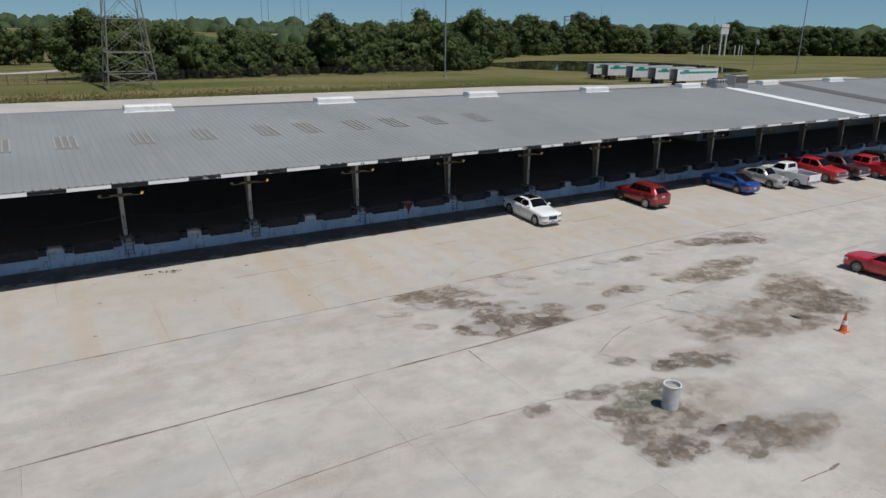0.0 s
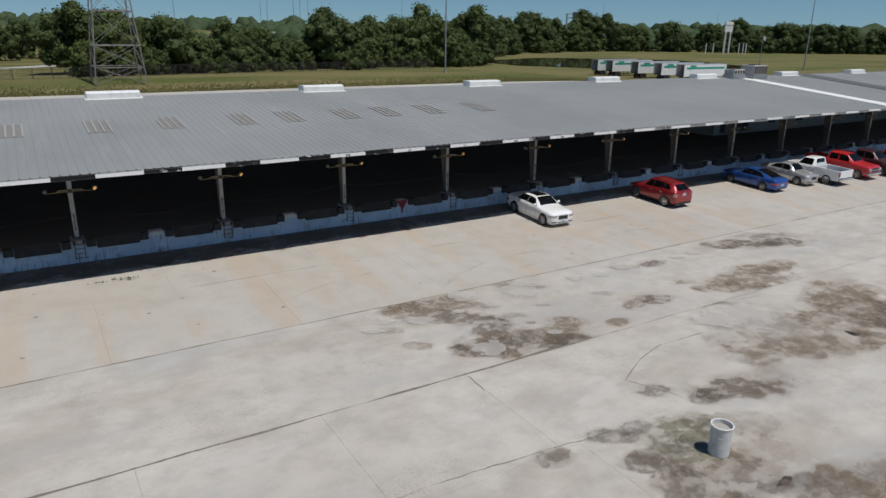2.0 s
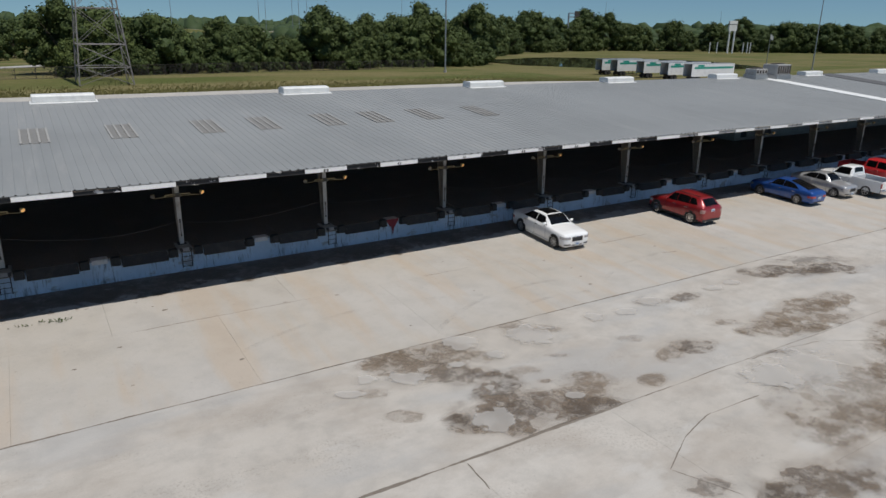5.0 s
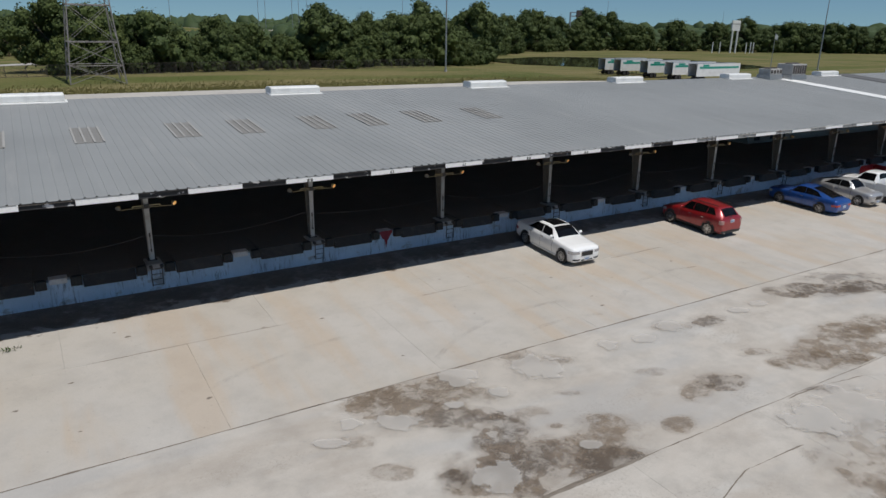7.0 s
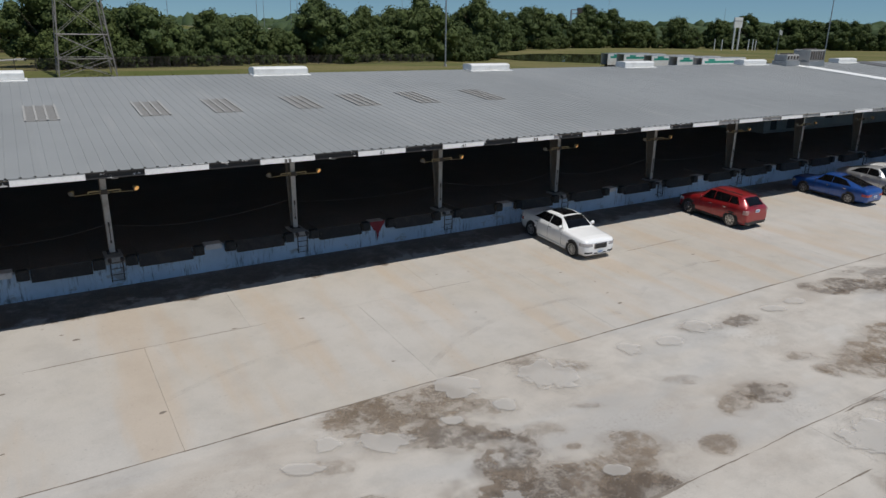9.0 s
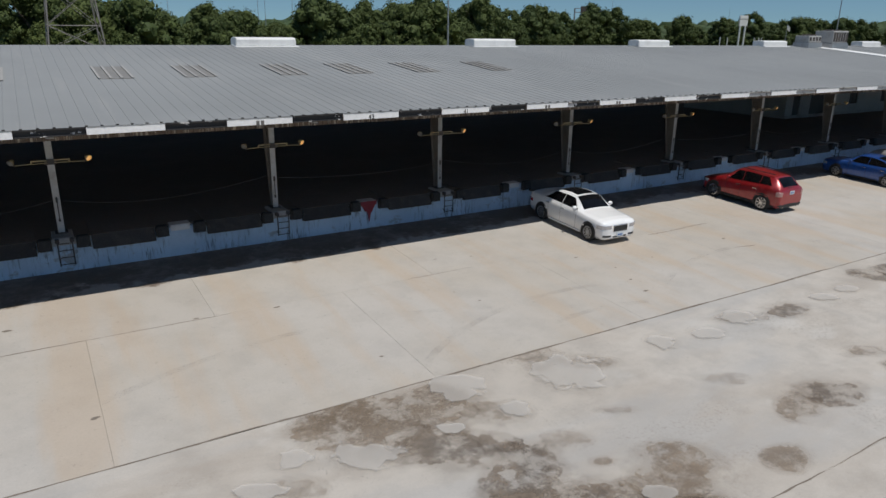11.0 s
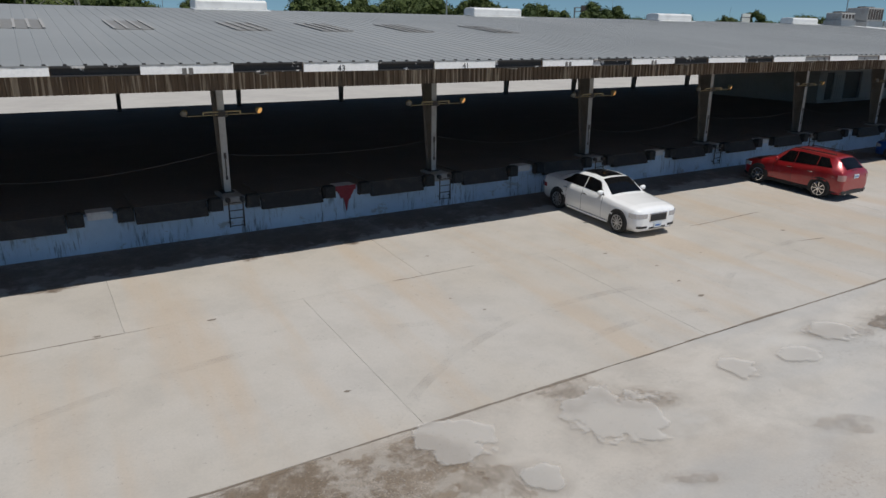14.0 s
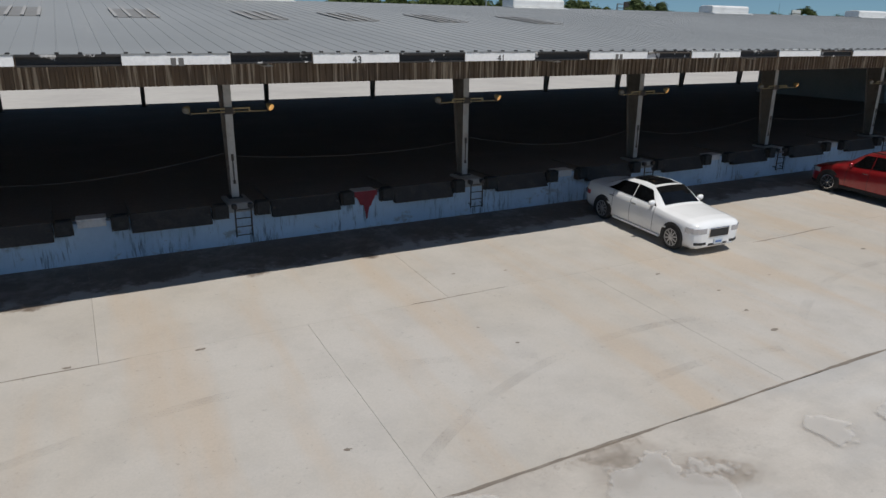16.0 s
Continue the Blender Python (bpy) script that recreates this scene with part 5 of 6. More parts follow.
sedan(parked(39.6, 19.55, 180), P_BRIGHT, "bright red two-door coupe standing in the open yard", L=4.75, W=0.94, belt=0.95, H=1.38, coupe=True)

# ---- yard things ----
M_DRUM = surface("scuffed_white_drum_paint", (0.62, 0.62, 0.6), (0.4, 0.38, 0.35), 4, 30, 0.6)
M_ORANGE = surface("faded_orange_plastic", (0.75, 0.14, 0.03), (0.6, 0.2, 0.08), 5, 30, 0.55)
M_STONE = surface("pale_gravel", (0.42, 0.4, 0.37), (0.3, 0.28, 0.25), 6, 40, 0.9)
M_WEED = surface("weed_leaf", (0.06, 0.1, 0.025), (0.1, 0.12, 0.04), 8, 30, 0.8)

drum = thing("barrel", pose(18.58, 16.3, 0), "pale steel drum standing on stained concrete", "barrel")
prof = [(0.02, 0.002), (0.27, 0.0), (0.285, 0.02), (0.285, 0.28), (0.29, 0.3), (0.285, 0.32), (0.285, 0.57), (0.29, 0.59), (0.285, 0.61), (0.285, 0.85), (0.3, 0.87), (0.298, 0.89), (0.275, 0.89), (0.272, 0.76)]
part("drum_body", lathe(bmesh.new(), prof, 28, caps=False), M_DRUM, drum)
# lid added low and darker to stand in for the open drum's dark inside
part("lid", lathe(bmesh.new(), [(0.02, 0.77), (0.271, 0.77), (0.271, 0.778), (0.02, 0.778)], 28), M_PEDESTAL, drum, "sunken dark grey lid", smooth=False)
part("rim", lathe(bmesh.new(), [(0.27, 0.885), (0.305, 0.885), (0.31, 0.9), (0.3, 0.915), (0.272, 0.91), (0.27, 0.885)], 28, caps=False), M_WHITE, drum)

cone = thing("traffic_cone", pose(30.23, 16.85, 0), "orange traffic cone with a pale collar on a flat base", "traffic cone")
part("base", boxed(-0.2, 0.2, -0.2, 0.2, 0, 0.04, 0.015), M_ORANGE, cone)
part("cone_body", lathe(bmesh.new(), [(0.16, 0.04), (0.15, 0.06), (0.035, 0.88), (0.03, 0.9), (0.01, 0.9)], 18), M_ORANGE, cone, smooth=False)
part("collar", lathe(bmesh.new(), [(0.112, 0.36), (0.116, 0.36), (0.092, 0.54), (0.088, 0.54)], 18), M_STRIP, cone, "pale reflective collar")


def crack(x0, y0, x1, y1, width, seed, wob=0.35, mat=None):
    """A wandering strip of dirt along a joint or crack."""
    rng = random.Random(seed)
    n = max(8, int(math.hypot(x1 - x0, y1 - y0) / 0.12))
    d = Vector((x1 - x0, y1 - y0, 0)).normalized()
    s = Vector((-d.y, d.x, 0))
    bm = bmesh.new()
    prev = None
    for i in range(n + 1):
        k = i / n
        c = Vector((x0 + (x1 - x0) * k, y0 + (y1 - y0) * k, 0)) + s * wob * (noise.noise((seed * 7.3, k * n * 0.06, 0)) + 0.35 * noise.noise((seed, k * n * 0.35, 5)))
        w = width * max(0.12, 0.6 + 0.9 * noise.noise((seed * 3.1, k * n * 0.09, 9)) + 0.3 * rng.random()) * min(1, 8 * k + 0.15, 8 * (1 - k) + 0.15)
        pair = [bm.verts.new((*(c + s * e * w / 2).xy, lot_z((c + s * e * w / 2).y) + 0.003)) for e in (-1, 1)]
        if prev:
            bm.faces.new((prev[0], pair[0], pair[1], prev[1]))
        prev = pair
    bmesh.ops.recalc_face_normals(bm, faces=bm.faces)
    return part("crack", bm, mat or M_CRACK, pavement)


for i in range(9):
    crack(-25 + 12 * i, SLAB_Y - 0.02, -13 + 12 * i, SLAB_Y - 0.02, 0.07, i + 1, 0.04)
    crack(-25 + 12 * i, SLAB2_Y, -13 + 12 * i, SLAB2_Y, 0.11 if i < 4 else 0.03, i + 21, 0.04)
for i, (a, b, c, d, w) in enumerate(((20.9, 21.4, 22.7, 21.9, 0.05), (22.7, 21.9, 24.9, 21.85, 0.04), (26.8, 23.55, 28.5, 23.5, 0.05), (28.5, 23.5, 30.4, 23.2, 0.04), (30.4, 23.2, 35.5, 20.4, 0.035),
                                     (18.6, 11.5, 19.9, 11.4, 0.06), (19.9, 11.4, 20.5, 11.5, 0.12), (11.0, 19.1, 16.9, 18.6, 0.05), (4.7, 18.9, 11.0, 19.1, 0.035), (15.0, 23.5, 14.9, 22.3, 0.04),
                                     (19.4, 20.6, 20.9, 21.4, 0.03), (19.4, 20.6, 20.2, 19.0, 0.03), (8.6, 35.86, 15.4, 35.84, 0.035), (20.8, 35.86, 23.2, 35.86, 0.04), (31.2, 35.7, 34.9, 35.75, 0.045), (33.0, 33.2, 34.2, 33.0, 0.04))):
    crack(a, b, c, d, w, 50 + i, 0.1 if w > 0.045 else 0.06)

# dirt stains and pale patches lying flat on the yard
disc = bmesh.new()
bmesh.ops.create_circle(disc, cap_ends=True, segments=28, radius=1.5)
for i, (x, y, rx, ry, turn, amount, tint) in enumerate(BLOTS + tuple((*q, 0.85 if q[2] < 1.5 else 0.6, None) for q in PALE)):
    flat = disc.copy()
    sx, sy, a = rx * (1.15 if tint else 0.95), ry * 1.15, radians(turn)
    for edge in (SLAB_Y, SLAB2_Y):
        # dirt stops at the slab joints
        side = 1 if y > edge else -1
        nx, ny = sx * math.sin(a) * side, sy * math.cos(a) * side
        ln = math.hypot(nx, ny)
        off = (edge - y + 0.03 * side) * side / ln
        bmesh.ops.bisect_plane(flat, geom=flat.verts[:] + flat.edges[:] + flat.faces[:], plane_co=(nx / ln * off, ny / ln * off, 0), plane_no=(nx / ln, ny / ln, 0), clear_inner=True)
    me = bpy.data.meshes.new("stain")
    flat.to_mesh(me)
    flat.free()
    me.materials.append(STAINS[tint] if tint else M_PATCH)
    ob = shared("stain" if tint else "patch", me, pavement, m=Matrix.Translation((x, y, 0.004 + 0.0006 * i)) @ Matrix.Rotation(a, 4, "Z") @ Matrix.Diagonal((sx, sy, 1, 1)))
    ob.color = (1, 1, 1, amount)
disc.free()

# small oil spots on the apron
rng = random.Random(77)
for i in range(26):
    x, y, r = rng.uniform(2, 34), rng.uniform(31.5, 38.2), rng.uniform(0.025, 0.075)
    bm = bmesh.new()
    ring = []
    for k in range(9):
        a = 2 * math.pi * k / 9
        q = r * rng.uniform(0.6, 1.25)
        py = y + q * math.sin(a) * 0.8
        ring.append(bm.verts.new((x + 1.5 * q * math.cos(a), py, lot_z(py) + 0.003)))
    bm.faces.new(ring)
    part("oil_spot", bm, M_CRACK, pavement)

# faint curved tyre marks on the apron
for i, (x, y, r, a0, a1) in enumerate(((17.1, 23.0, 11.5, 65, 118), (24.4, 24.4, 9.0, 70, 135), (24.4, 24.4, 7.4, 74, 128), (32.8, 25.2, 8.5, 60, 125))):
    bm = bmesh.new()
    prev = None
    for j in range(41):
        a = radians(a0 + (a1 - a0) * j / 40)
        pair = []
        for rr in (r - 0.11, r + 0.11):
            px, py = x + rr * math.cos(a), y + rr * math.sin(a) * 0.95
            pair.append(bm.verts.new((px, py, lot_z(py) + 0.0035)))
        if prev:
            bm.faces.new((prev[0], prev[1], pair[1], pair[0]))
        prev = pair
    part("tyre_mark", bm, M_TYREMARK, pavement)

# loose gravel lying in the worn patches
rng = random.Random(5)
bm = bmesh.new()
for cx, cy, rx, ry, n in ((16.9, 29.2, 1.6, 0.8, 620), (18.6, 24.7, 1.8, 0.8, 420), (15.6, 28.3, 1.5, 0.6, 200), (22.2, 18.4, 1.2, 0.5, 200), (20.0, 13.4, 0.9, 0.6, 240), (26.0, 25.3, 0.6, 0.25, 60), (31.0, 24.8, 1.6, 0.6, 120)):
    for _ in range(n):
        x, y = rng.gauss(cx, rx * 0.5), rng.gauss(cy, ry * 0.5)
        if y > SLAB_Y - 0.1:
            continue
        r = rng.uniform(0.005, 0.015)
        a = rng.uniform(0, 6.28)
        v = [bm.verts.new((x + r * math.cos(a + k * 2.1), y + r * math.sin(a + k * 2.1), 0.004)) for k in range(3)]
        t = bm.verts.new((x, y, 0.004 + r * 0.9))
        for k in range(3):
            bm.faces.new((v[k], v[(k + 1) % 3], t))
tagged(part("gravel", bm, M_STONE), "loose pale gravel scattered over worn concrete patches", "gravel", kind="stuff")


def weeds(x, y, n, spread, h, seed, name="weed"):
    rng = random.Random(seed)
    bm = bmesh.new()
    for _ in range(n):
        px, py = x + rng.gauss(0, spread), y + rng.gauss(0, spread * 0.4)
        a, l = rng.uniform(0, 6.28), h * rng.uniform(0.5, 1.2)
        z = lot_z(py)
        dx, dy = math.cos(a), math.sin(a)
        q = [bm.verts.new((px - dy * 0.02, py + dx * 0.02, z)), bm.verts.new((px + dy * 0.02, py - dx * 0.02, z)), bm.verts.new((px + dx * l * 0.5 + dy * 0.03, py + dy * l * 0.5 - dx * 0.03, z + l * 0.7)), bm.verts.new((px + dx * l * 0.9, py + dy * l * 0.9, z + l))]
        bm.faces.new((q[0], q[1], q[2]))
        bm.faces.new((q[0], q[2], q[3]))
    return tagged(part(name, bm, M_WEED), "small green weeds growing from a pavement crack", "weed", "pavement weeds", kind="stuff")


weeds(6.4, 38.0, 26, 0.22, 0.13, 1)
weeds(5.3, 38.1, 10, 0.12, 0.1, 2)
weeds(5.9, 38.2, 8, 0.1, 0.08, 4)
weeds(18.2, 17.2, 40, 0.4, 0.04, 3)

# ---- beyond the shed ----
M_GREEN = surface("faded_green_stripe", (0.02, 0.28, 0.2), (0.06, 0.3, 0.24), 2, 20, 0.5)
M_TRAILER = surface("white_trailer_skin", (0.72, 0.72, 0.7), (0.55, 0.54, 0.52), 0.8, 12, 0.5)


def trailer(x, y, label):
    z = land_z(x, y) + 0.16
    c = thing("trailer", pose(x, y, z), label, "trailer", "parked box trailers")
    L, W, z0, z1 = 15.5, 1.3, 1.15, 4.05
    for s in (-1, 1):
        a, b = sorted((s * W, s * (W - 0.05)))
        sd = part("side_panel", boxed(0, L, a, b, z0, z1), M_TRAILER, c)
        a, b = sorted((s * (W + 0.002), s * (W + 0.012)))
        part("stripe", boxed(0.8, L - 0.5, a, b, z1 - 1.15, z1 - 0.65), M_GREEN, sd, "green stripe")
        part("mark", boxed(2.0, 4.2, a, b, z1 - 0.62, z1 - 0.2), M_GREEN, sd, "green bar mark")
    part("roof_panel", boxed(0, L, -W, W, z1, z1 + 0.05), M_GALV, c)
    part("floor_panel", boxed(0, L, -W + 0.05, W - 0.05, z0, z0 + 0.12), M_DARKSTEEL, c)
    part("front_wall", boxed(L - 0.08, L, -W + 0.05, W - 0.05, z0 + 0.12, z1), M_TRAILER, c)
    part("door_frame", box(box(boxed(-0.06, -0.005, -W, -W + 0.12, z0, z1 + 0.05), -0.06, -0.005, W - 0.12, W, z0, z1 + 0.05), -0.06, -0.005, -W, W, z1 - 0.06, z1 + 0.06), M_WHITE, c)
    part("bumper_bar", boxed(0.1, 0.2, -W + 0.1, W - 0.1, 0.55, 0.68), M_DARKSTEEL, c)
    for wx in (1.6, 2.9):
        for s in (-1, 1):
            a = tube(bmesh.new(), (wx, s * 1.25, 0.5), (wx, s * 0.75, 0.5), 0.5, n=16)
            part("wheel", a, M_TYRE, c)
    part("axle_frame", boxed(0.8, 3.8, -0.5, 0.5, 0.5, 1.15), M_DARKSTEEL, c)
    for s in (-1, 1):
        part("landing_leg", boxed(L - 3.2, L - 3.05, s * 0.8 - 0.07, s * 0.8 + 0.07, 0.0, z0), M_DARKSTEEL, c)


for ty in (154.0, 148.3, 139.0, 131.1, 124.0):
    trailer(143.6, ty, "white box trailer with green stripe and open rear")


M_PYLON = surface("weathered_tower_steel", (0.2, 0.19, 0.18), (0.13, 0.115, 0.1), 1, 10, 0.7)


def beam(bm, a, b, r):
    tube(bm, a, b, r, n=4, caps=False)


def pylon(x, y, w, top_w, h):
    z = land_z(x, y) - 0.05
    c = thing("transmission_tower", pose(x, y, z), "tall grey steel lattice power pylon on the grass", "pylon")
    lv = [0, 2.9, 6.6, 12.4, 18.5, 25, 32]
    def corner(i, hh):
        k = w / 2 + (top_w / 2 - w / 2) * min(1, hh / h)
        return Vector(((-1, 1, 1, -1)[i] * k, (-1, -1, 1, 1)[i] * k, hh))
    for i in range(4):
        bm = bmesh.new()
        beam(bm, corner(i, 0), corner(i, h), 0.13)
        part("leg", bm, M_PYLON, c)
    for j in range(1, len(lv)):
        for i in range(4):
            bm = bmesh.new()
            beam(bm, corner(i, lv[j]), corner((i + 1) % 4, lv[j]), 0.075)
            part("strut", bm, M_PYLON, c)
            for p, q in ((i, (i + 1) % 4), ((i + 1) % 4, i)):
                bm = bmesh.new()
                beam(bm, corner(p, lv[j - 1]), corner(q, lv[j]), 0.045)
                part("brace", bm, M_PYLON, c)
    return c


pylon(19.5, 145.4, 8.4, 3.0, 32)


def mast(x, y, h, r, label, head=False):
    z = land_z(x, y) - 0.1
    c = thing("light_mast", pose(x, y, z), label, "light pole", "tall light masts")
    part("shaft", tube(bmesh.new(), (0, 0, 0), (0, 0, h), r, r * 0.5, 8), M_GALV, c)
    part("base", tube(bmesh.new(), (0, 0, 0), (0, 0, 0.5), r * 2.0, None, 8), M_PEDESTAL, c)
    if head:
        for s in (-1, 1):
            part("lamp_arm", tube(bmesh.new(), (0, 0, h - 0.2), (s * 1.4, 0, h + 0.1), 0.07, None, 6), M_GALV, c)
            part("luminaire", boxed(s * 1.4 - 0.7, s * 1.4 + 0.7, -0.3, 0.3, h - 0.05, h + 0.25, 0.08), M_GALV, c)
    return c


mast(93.1, 152.3, 32, 0.2, "tall thin galvanised light mast behind the shed")
mast(237.4, 149.9, 27, 0.22, "tall light mast with a twin lamp head", True)
for x, top in ((83, 27), (131, 30), (135, 30), (151, 36), (155, 36), (160, 30), (224, 34), (241, 31), (401, 34), (537, 30)):
    mast(x, 420, top, 0.2, "distant thin highway light mast")

board = thing("billboard_sign", pose(390.8, 297.6, land_z(390, 297)), "white sign board on two tall pale posts", "sign")
for s in (-1, 1):
    part("post", tube(bmesh.new(), (s * 2.4, 0, 0), (s * 2.4, 0, 13.2), 0.55, None, 10), M_WHITE, board)
part("board_lower", boxed(-3.8, 3.8, -0.4, 0.4, 13.2, 17.0, 0.05), M_TRAILER, board)
part("board_upper", boxed(-3.8, 3.8, -0.4, 0.4, 17.3, 19.2, 0.05), M_WHITE, board)
part("frame_bar", boxed(-3.9, 3.9, -0.45, 0.45, 17.02, 17.28), M_DARKSTEEL, board)
for dx in (-14, -9, 9, 12, 14):
    tagged(part("post", tube(bmesh.new(), (0, 0, 0), (0, 0, 6.5), 0.3, None, 8), M_WHITE, m=pose(390.8 + dx, 297.6 - dx * 0.3, land_z(390, 297))), "short pale bollard post near the far sign", "post", "posts by the sign")

flag = thing("flagpole", pose(239.1, 168.3, land_z(239, 168)), "slim flagpole with a small drooping flag", "flagpole")
part("pole", tube(bmesh.new(), (0, 0, 0), (0, 0, 11.5), 0.12, 0.07, 8), M_GALV, flag)
bm = bmesh.new()
rows = [[bm.verts.new((0.1 + 1.5 * i / 8, 0.16 * math.sin(i * 1.3 + j * 0.5), 11.2 - 0.05 * i * i * 0.2 - 1.6 * j / 4)) for i in range(9)] for j in range(5)]
for a, b in zip(rows, rows[1:]):
    for i in range(8):
        bm.faces.new((a[i], a[i + 1], b[i + 1], b[i]))
bmesh.ops.solidify(bm, geom=bm.faces[:], thickness=0.02)
part("cloth", bm, M_TRAILER, flag, "pale and dark flag cloth")

# ---- pond ----
M_WATER, wnt, wp = nodes_of("dark_pond_water")
wpos = place(wnt)
wnt.links.new(blend(wnt, noise_of(wnt, wpos, 0.1, 4), (0.03, 0.035, 0.02), (0.05, 0.048, 0.028)), wp.inputs["Base Color"])
wp.inputs["Roughness"].default_value = 0.04
wp.inputs["Specular IOR Level"].default_value = 0.4
bumped(wnt, wp, noise_of(wnt, wpos, 0.6, 3), 0.04, 0.01)
bm = bmesh.new()
ring = []
for i in range(48):
    a = 2 * math.pi * i / 48
    k = 1 + 0.2 * noise.noise((math.cos(a) * 1.6, math.sin(a) * 1.6, 3))
    ring.append(bm.verts.new((206 + 50 * k * math.cos(a), 212 + 46 * k * math.sin(a), 0.02)))
bm.faces.new(ring)
bmesh.ops.recalc_face_normals(bm, faces=bm.faces)
ext = bmesh.ops.extrude_face_region(bm, geom=bm.faces[:])
bmesh.ops.translate(bm, verts=[v for v in ext["geom"] if isinstance(v, bmesh.types.BMVert)], vec=(0, 0, -0.7))
bmesh.ops.recalc_face_normals(bm, faces=bm.faces)
tagged(part("water", bm, M_WATER), "dark still pond among rough grass", "pond", kind="structure")


# ---- roads in the distance ----
M_ROAD = surface("pale_highway_concrete", (0.42, 0.4, 0.37), (0.33, 0.32, 0.3), 0.1, 2, 0.9)


def road(pts, w, lift, label):
    bm = bmesh.new()
    prev = None
    banks = []
    P = [Vector(p) for p in pts]
    fine = []
    for i in range(len(P) - 1):
        p0, p1, p2, p3 = P[max(0, i - 1)], P[i], P[i + 1], P[min(len(P) - 1, i + 2)]
        for k in range(8):
            t = k / 8
            fine.append(0.5 * (2 * p1 + (p2 - p0) * t + (2 * p0 - 5 * p1 + 4 * p2 - p3) * t * t + (3 * p1 - p0 - 3 * p2 + p3) * t ** 3))
    for i, c in enumerate(fine):
        d = (fine[min(i + 1, len(fine) - 1)] - fine[max(i - 1, 0)]).normalized()
        s = Vector((-d.y, d.x, 0)) * w / 2
        pair = [bm.verts.new((c.x + e * s.x, c.y + e * s.y, land_z(c.x, c.y) + lift + c.z)) for e in (-1, 1)]
        pair.append(bm.verts.new((pair[0].co.x, pair[0].co.y, pair[0].co.z - 0.6)))
        foot = [(*p.co.xy, p.co.z - 0.1) for p in (pair[0], pair[1])]
        banks.append(((c.x - 2.6 * s.x, c.y - 2.6 * s.y, land_z(c.x, c.y) - 0.4), *foot, (c.x + 2.6 * s.x, c.y + 2.6 * s.y, land_z(c.x, c.y) - 0.4)))
        if prev:
            bm.faces.new((prev[0], pair[0], pair[1], prev[1]))
            bm.faces.new((prev[2], pair[2], pair[0], prev[0]))
        prev = pair
    if P[0].z or P[-1].z:
        low = bmesh.new()
        rows = [[low.verts.new(q) for q in r] for r in banks]
        for a, b in zip(rows, rows[1:]):
            for k in range(3):
                low.faces.new((a[k], b[k], b[k + 1], a[k + 1]))
        bmesh.ops.recalc_face_normals(low, faces=low.faces)
        tagged(part("ground_bank", low, M_GRASS), "grassy bank carrying a far road", "bank", kind="structure")
    return tagged(part("road", bm, M_ROAD), label, "road", kind="structure")


road(((-120, 172, 0), (-40, 180, 0), (-5, 188, 0), (14, 206, 0), (30, 240, 0)), 5, 0.12, "narrow pale service road across the grass")
road(((-400, 524, 8), (-100, 542, 8.5), (127, 545, 9), (308, 522, 8.5), (488, 468, 8)), 16, 0.2, "raised pale concrete highway beyond the trees")
road(((156, 520, 9), (197, 469, 7.5), (232, 447, 5.5), (257, 466, 5), (248, 515, 5)), 12, 0.2, "curving pale concrete ramp of the highway")

gantry = thing("sign_gantry", pose(353.4, 394, land_z(353, 394)), "distant highway sign gantry truss", "gantry")
for s in (-12, 12):
    part("post", boxed(s - 0.4, s + 0.4, -0.4, 0.4, 0, 24), M_GALV, gantry)
for zz in (21.5, 24):
    part("chord", boxed(-12, 12, -0.3, 0.3, zz - 0.3, zz + 0.3), M_GALV, gantry)
part("sign_board", boxed(-7, 7, -0.6, -0.32, 20.5, 25.5), M_DARKSTEEL, gantry)

# ---- fence along the trees ----
fence = thing("fence", None, "dark chain-link fence along the foot of the trees", "fence")
fy = lambda x: 155.6 + 0.14 * max(0, x - 10)
xs_f = [-32 + 3.2 * i for i in range(42)]
for a in xs_f:
    part("post", tube(bmesh.new(), (a, fy(a), land_z(a, fy(a)) - 0.1), (a, fy(a), land_z(a, fy(a)) + 2.0), 0.045, None, 6), M_DARKSTEEL, fence)
for a, b in zip(xs_f, xs_f[1:]):
    for hz in (0.1, 2.0):
        part("rail", tube(bmesh.new(), (a, fy(a), land_z(a, fy(a)) + hz), (b, fy(b), land_z(b, fy(b)) + hz), 0.03, None, 5), M_DARKSTEEL, fence)
bm = bmesh.new()
for a, b in zip(xs_f, xs_f[1:]):
    za, zb = land_z(a, fy(a)), land_z(b, fy(b))
    for i in range(14):
        for d in (0, 1):
            k0, k1 = (i / 14, (i + 5) / 14)
            k1 = min(1, k1)
            x0, x1 = a + (b - a) * k0, a + (b - a) * k1
            z0, z1 = (0.1, 1.95) if d else (1.95, 0.1)
            tube(bm, (x0, fy(x0), za + z0), (x1, fy(x1), zb + z1), 0.012, None, 3, False)
wire = part("chain_link", bm, M_DARKSTEEL, fence)
wire["kind"] = "stuff"


# ---- trees ----
def leaf_material(name, a, b, c):
    m, nt, p = nodes_of(name)
    g = nt.nodes.new("ShaderNodeNewGeometry")
    rnd = nt.nodes.new("ShaderNodeObjectInfo").outputs["Random"]
    col = blend(nt, g.outputs["Random Per Island"], a, b)
    col = blend(nt, ramp(nt, rnd, 0.1, 0.95, 0, 0.85), col, c)
    nt.links.new(col, p.inputs["Base Color"])
    p.inputs["Roughness"].default_value = 0.7
    p.inputs["Specular IOR Level"].default_value = 0.25
    p.inputs["Transmission Weight"].default_value = 0.0
    return m


